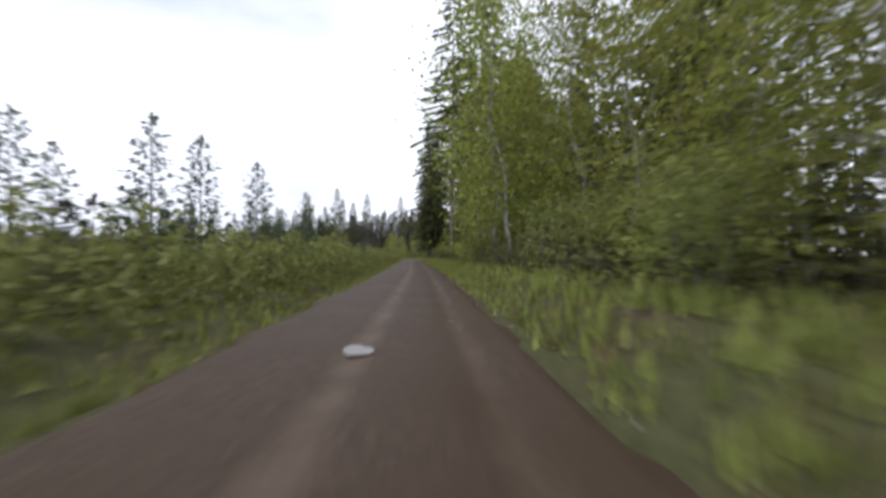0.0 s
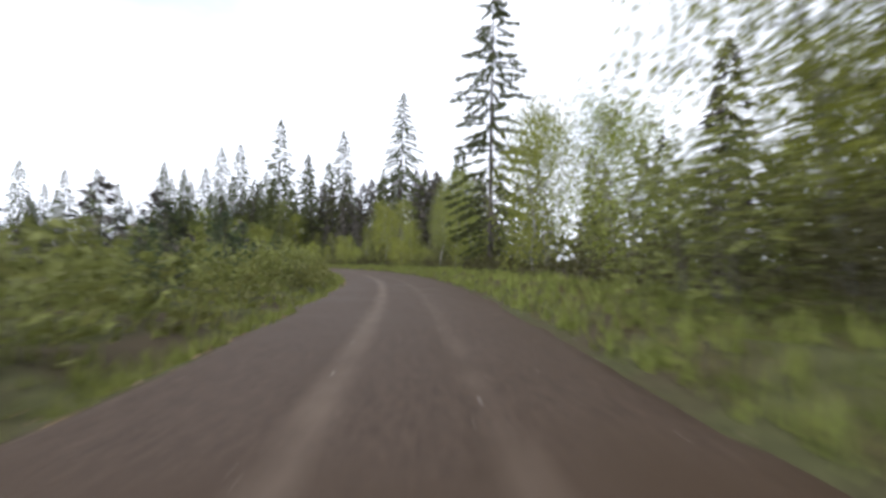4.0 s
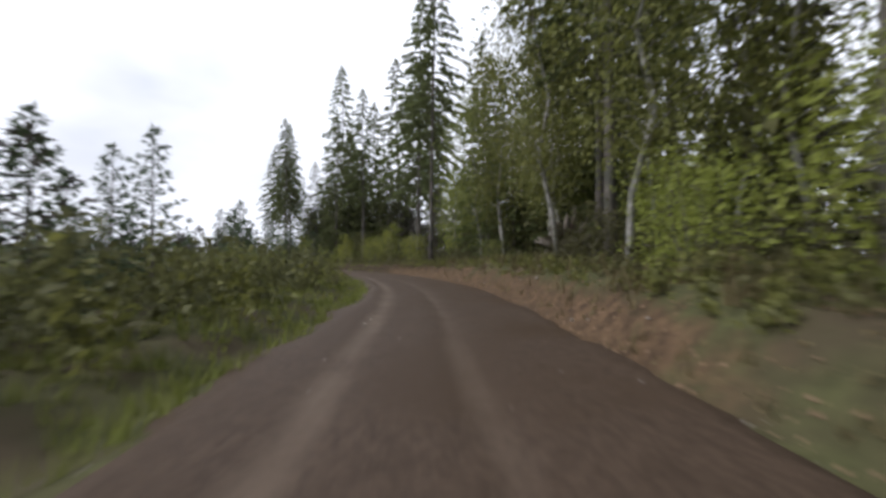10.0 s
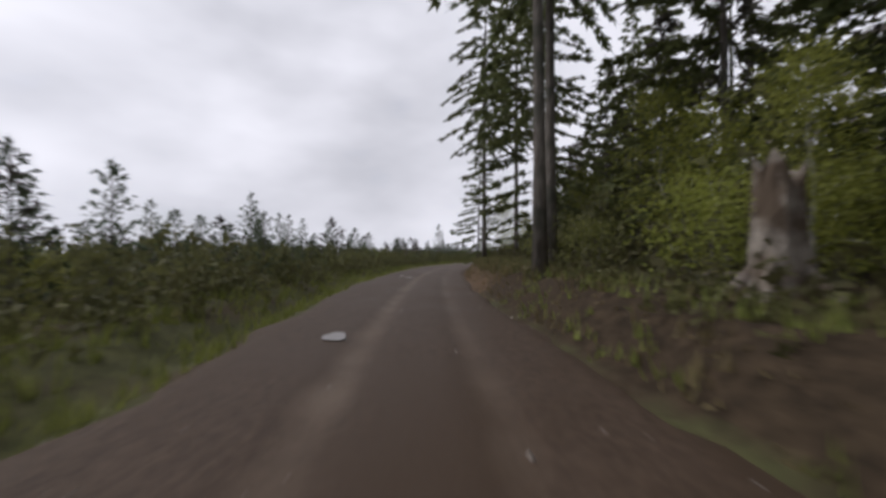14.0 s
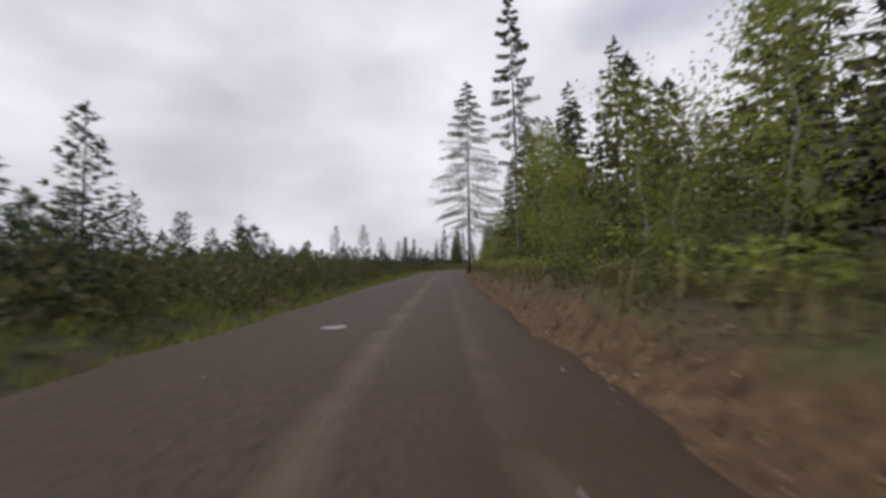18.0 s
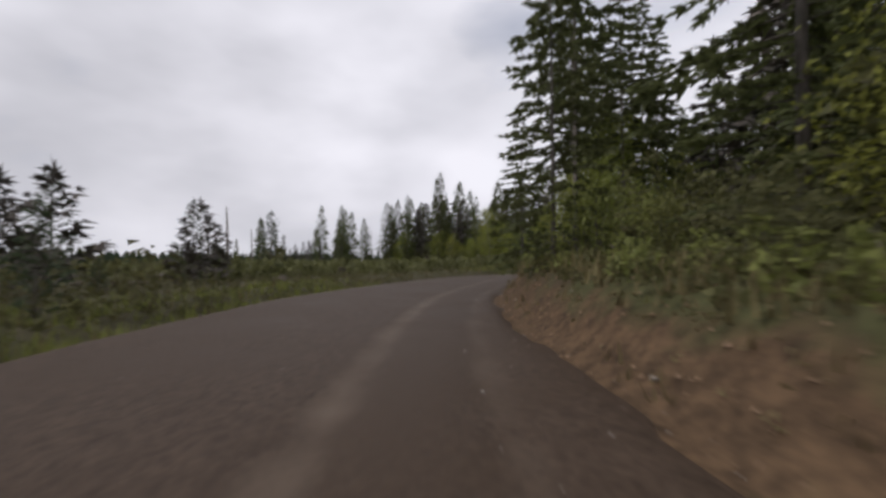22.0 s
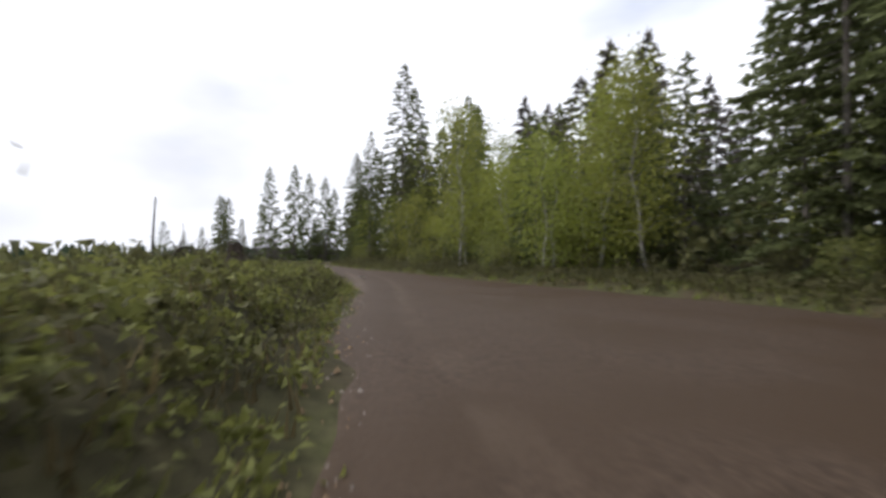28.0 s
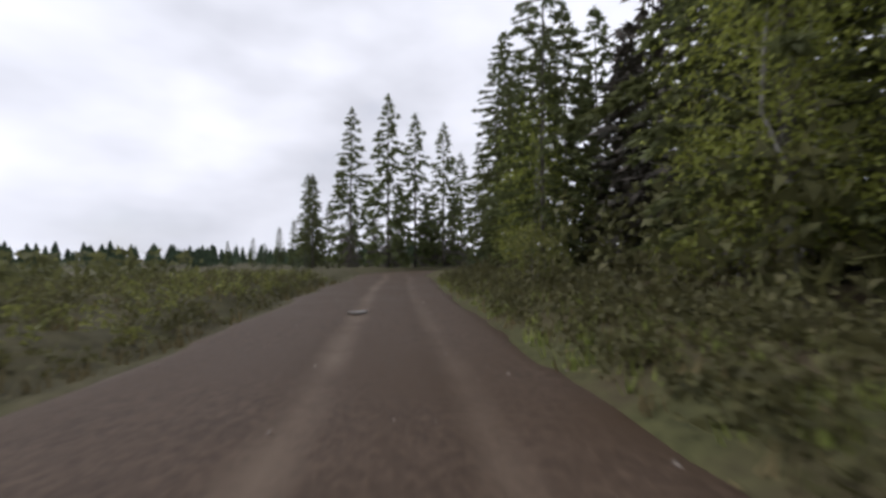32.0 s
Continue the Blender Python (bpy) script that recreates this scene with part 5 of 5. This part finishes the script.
uprooted(*PLACES["uprooted"], 1.15, 71, 2.5)
stump(*PLACES["tall_stump"], 2.5, 0.44, 72, label="tall pale split stump under the trees", jag=0.3, flare=0.22)
stump(*PLACES["bank_stump"], 1.0, 0.38, 73, DARK_WOOD, "dark rotting stump on the bank")
stump(*PLACES["bend_stump"], 1.0, 0.42, 74, DEAD_WOOD, "weathered stump with splayed roots on the bank", roots=8)
stump(*PLACES["block_stump"], 1.9, 0.55, 75, DARK_WOOD, "black burnt stump standing alone on cleared land", jag=0.15, flare=1.1)
brush_pile(*PLACES["root_pile"], 3.2, 1.9, 100, 76, "tangle of dark roots and branches on the bank")
brush_pile(*PLACES["slash_pile"], 4.5, 1.7, 170, 77)
brush_pile(*PLACES["bank_brush"], 3.2, 0.7, 32, 78, "scattered broken branches on the bank", DEAD_WOOD)
brush_pile(*PLACES["verge_brush"], 4.0, 0.7, 40, 79, "scattered dry branches on the verge", DEAD_WOOD)
brush_pile(*beside(station(30), -8.0), 5.0, 0.8, 110, 80, "low heap of logging slash beside the road")
snag(*PLACES["tag_post"], 3.7, 0.20, 81, "dark broken trunk with a pale square tag", 3, POST_PAINT, (0.1, -0.23, 2.9))
snag(*PLACES["pile_stick"], 3.6, 0.07, 82, "black dead stem sticking out of the slash", 4, DARK_WOOD)
snag(*PLACES["bare_tree"], 4.5, 0.07, 83, "thin bare dead tree on cleared land", 22)
snag(*PLACES["far_snag"], 11.5, 0.30, 84, "tall limbless dead snag on cleared land", 4)
snag(*PLACES["far_snag_b"], 8.0, 0.22, 85, "short dead snag with a ragged top", 22)
snag(*PLACES["far_snag_c"], 8.0, 0.20, 86, "short dead snag with a ragged top", 14)

x, y = PLACES["marker"]
marker = thing("trail_marker", "small orange marker stake at the foot of a tree", "marker", x, y)
part("stake", limb_mesh([(0, 0, -0.1), (0, 0, 0.75)], [0.025, 0.02], POST_PAINT, 6), marker)
part("flag", limb_mesh([(0, 0, 0.45), (0.02, 0, 0.6), (0, 0.02, 0.78)], [0.05, 0.075, 0.05], TAG_ORANGE, 7), marker)

# stumps and logs on the cleared land
for k in range(34):
    s, e = rng.uniform(station(23), station(34)), -(3.0 + 32 * rng.random())
    x, y = beside(s, e)
    if clear(x, y, 2.5):
        stump(x, y, rng.uniform(0.35, 0.8), rng.uniform(0.22, 0.42), 200 + k, (DEAD_WOOD, DARK_WOOD)[k % 2], "low cut stump among weeds on cleared land", 4, 0.15, "clearing stumps")
for k in range(30):
    s, e = rng.uniform(station(23), station(34)), -(2.5 + 28 * rng.random())
    x, y = beside(s, e)
    if clear(x, y, 2.2):
        fallen_log(x, y, rng.uniform(1.5, 4.5), rng.uniform(0.07, 0.18), rng.random() * 6.28, 300 + k, "grey log lying on cleared land")
for k in range(16):
    s, e = rng.uniform(station(12), station(28)), 1.6 + 4 * rng.random()
    x, y = beside(s, e)
    if clear(x, y, 1.4):
        fallen_log(x, y, rng.uniform(1.0, 3.0), rng.uniform(0.05, 0.12), rng.random() * 6.28, 340 + k, "fallen branchy log on the roadside bank")


# stones on the bank and the road
def stone_mesh(seed):
    q = np.random.default_rng(seed)
    b = bmesh.new()
    bmesh.ops.create_icosphere(b, subdivisions=1, radius=1)
    for v in b.verts:
        v.co = v.co * q.uniform(0.75, 1.2)
        v.co.z *= 0.65
    me = bpy.data.meshes.new("stone")
    b.to_mesh(me)
    me.materials.append(STONE)
    return me


ROCKS = [stone_mesh(400 + k) for k in range(5)]
for k in range(150):
    a, b = SOILY[0] if k % 3 == 0 else SOILY[1]
    s, e = rng.uniform(a, b), 0.3 + 2.6 * rng.random() ** 1.2
    x, y = beside(s, e)
    if clear(x, y, 0.2):
        ob = new("stone", ROCKS[k % 5])
        r = 0.03 + 0.06 * rng.random() ** 3
        ob.matrix_basis = Matrix.Translation((x, y, float(height(x, y)[0]) + 0.15 * r)) @ Matrix.Rotation(rng.random() * 6.28, 4, "Z") @ Matrix.Diagonal((r, r * 0.9, r, 1))
        tagged(ob, "pale stone half sunk in the reddish bank", "stone", "bank stones")

n = 5200
ss = rng.uniform(0, LAST - 20, n)
lw, rw = edges(ss)
edge = rng.random(n) ** 0.6 * rng.choice([-1, 1], n)
dd = np.where(edge > 0, edge * (rw + 0.2), edge * (lw + 0.2))
i = ss.astype(int)
px, py = LINE[i, 0] + SIDE[i, 0] * dd + WAY[i, 0] * (ss - i), LINE[i, 1] + SIDE[i, 1] * dd + WAY[i, 1] * (ss - i)
r = 0.012 + 0.03 * rng.random(n) ** 3
c = np.stack([px, py, np.full(n, 0.035)], 1)
turn = rng.random(n) * 6.28
ax = np.stack([np.cos(turn), np.sin(turn), np.zeros(n)], 1) * r[:, None]
ay = np.stack([-np.sin(turn), np.cos(turn), np.zeros(n)], 1) * r[:, None] * 0.8
up = np.array([[0, 0, 1.0]]) * r[:, None] * 0.9
tip = c + up
tris = np.concatenate([np.stack([c + ax, c + ay, tip], 1), np.stack([c + ay, c - ax, tip], 1), np.stack([c - ax, c - ay, tip], 1), np.stack([c - ay, c + ax, tip], 1)])
gravel = new("loose_gravel", quads_mesh("loose_gravel", tris, STONE))
tagged(gravel, "loose pale stones strewn over the gravel road", "gravel", kind="stuff")

# pale stones pushed up along the open edge of the road
n = 900
ss = np.where(rng.random(n) < 0.6, rng.uniform(station(4) + 15, station(8), n), rng.uniform(station(27), station(33), n))
lw, rw = edges(ss)
dd = -lw + rng.normal(-0.15, 0.28, n)
i = ss.astype(int)
px, py = LINE[i, 0] + SIDE[i, 0] * dd + WAY[i, 0] * (ss - i), LINE[i, 1] + SIDE[i, 1] * dd + WAY[i, 1] * (ss - i)
r = 0.015 + 0.05 * rng.random(n) ** 3
c = np.stack([px, py, relief(ss, dd) + 0.0], 1)
turn = rng.random(n) * 6.28
ax = np.stack([np.cos(turn), np.sin(turn), np.zeros(n)], 1) * r[:, None]
ay = np.stack([-np.sin(turn), np.cos(turn), np.zeros(n)], 1) * r[:, None] * 0.8
tip = c + np.array([[0, 0, 1.0]]) * r[:, None]
tris = np.concatenate([np.stack([c + ax, c + ay, tip], 1), np.stack([c + ay, c - ax, tip], 1), np.stack([c - ax, c - ay, tip], 1), np.stack([c - ay, c + ax, tip], 1)])
rim_stones = new("edge_stones", quads_mesh("edge_stones", tris, BANK_STONE))
tagged(rim_stones, "pale stones pushed up along the road edge", "stones", kind="stuff")

# pebbles in the bare bank
n = 7000
part_of = rng.random(n) < 0.3
ss = np.where(part_of, rng.uniform(SOILY[0][0], SOILY[0][1], n), rng.uniform(SOILY[1][0], SOILY[1][1], n))
lw, rw = edges(ss)
dd = rw + 0.05 + 1.9 * rng.random(n) ** 1.3
i = ss.astype(int)
px, py = LINE[i, 0] + SIDE[i, 0] * dd + WAY[i, 0] * (ss - i), LINE[i, 1] + SIDE[i, 1] * dd + WAY[i, 1] * (ss - i)
r = 0.012 + 0.045 * rng.random(n) ** 3
c = np.stack([px, py, relief(ss, dd) - 0.02], 1)
turn = rng.random(n) * 6.28
ax = np.stack([np.cos(turn), np.sin(turn), np.zeros(n)], 1) * r[:, None]
ay = np.stack([-np.sin(turn), np.cos(turn), np.zeros(n)], 1) * r[:, None] * 0.8
tip = c + np.array([[0, 0, 1.0]]) * r[:, None]
tris = np.concatenate([np.stack([c + ax, c + ay, tip], 1), np.stack([c + ay, c - ax, tip], 1), np.stack([c - ax, c - ay, tip], 1), np.stack([c - ay, c + ax, tip], 1)])
pebbles = new("bank_pebbles", quads_mesh("bank_pebbles", tris, BANK_STONE))
tagged(pebbles, "ochre pebbles in the bare roadside bank", "pebbles", kind="stuff")

# puddles in the wheel tracks
PUDDLES = [(-0.9, 6.4), (-180.1, 303.9), (-201.8, 307.3), (-199.4, 307.5), (-256.9, 329.5), (-285.6, 349.2), (-280.6, 346.9), (-303.7, 359.6), (-382.2, 447.4), (-380.3, 446.8), (-409.1, 452.6), (-1.7, 47.6), (-3.3, 101.6), (-2.8, 122.3), (-247.8, 324.2)]
for k, (x, y) in enumerate(PUDDLES):
    s, d = nearest(x, y)
    w = WAY[int(s[0])]
    heading = math.atan2(w[1], w[0])
    rim, m = [], 22
    for j in range(m):
        g = 2 * math.pi * j / m
        wave = 1 + 0.16 * math.sin(2 * g + k) + 0.10 * math.sin(3 * g + 2.3 * k) + 0.05 * math.sin(5 * g + k * k)
        rim.append((math.cos(g) * 0.34 * wave, math.sin(g) * 0.22 * wave, 0.0))
    rim += [(p[0] * 0.97, p[1] * 0.97, -0.03) for p in rim]
    faces = [tuple(range(m))] + [(j, m + j, m + (j + 1) % m, (j + 1) % m) for j in range(m)]
    ob = new("puddle", mesh_of("puddle", rim, faces, [PUDDLE]))
    ob.matrix_basis = Matrix.Translation((x, y, 0.068)) @ Matrix.Rotation(heading, 4, "Z")
    tagged(ob, "shallow muddy puddle in a wheel track", "puddle", kind="structure")
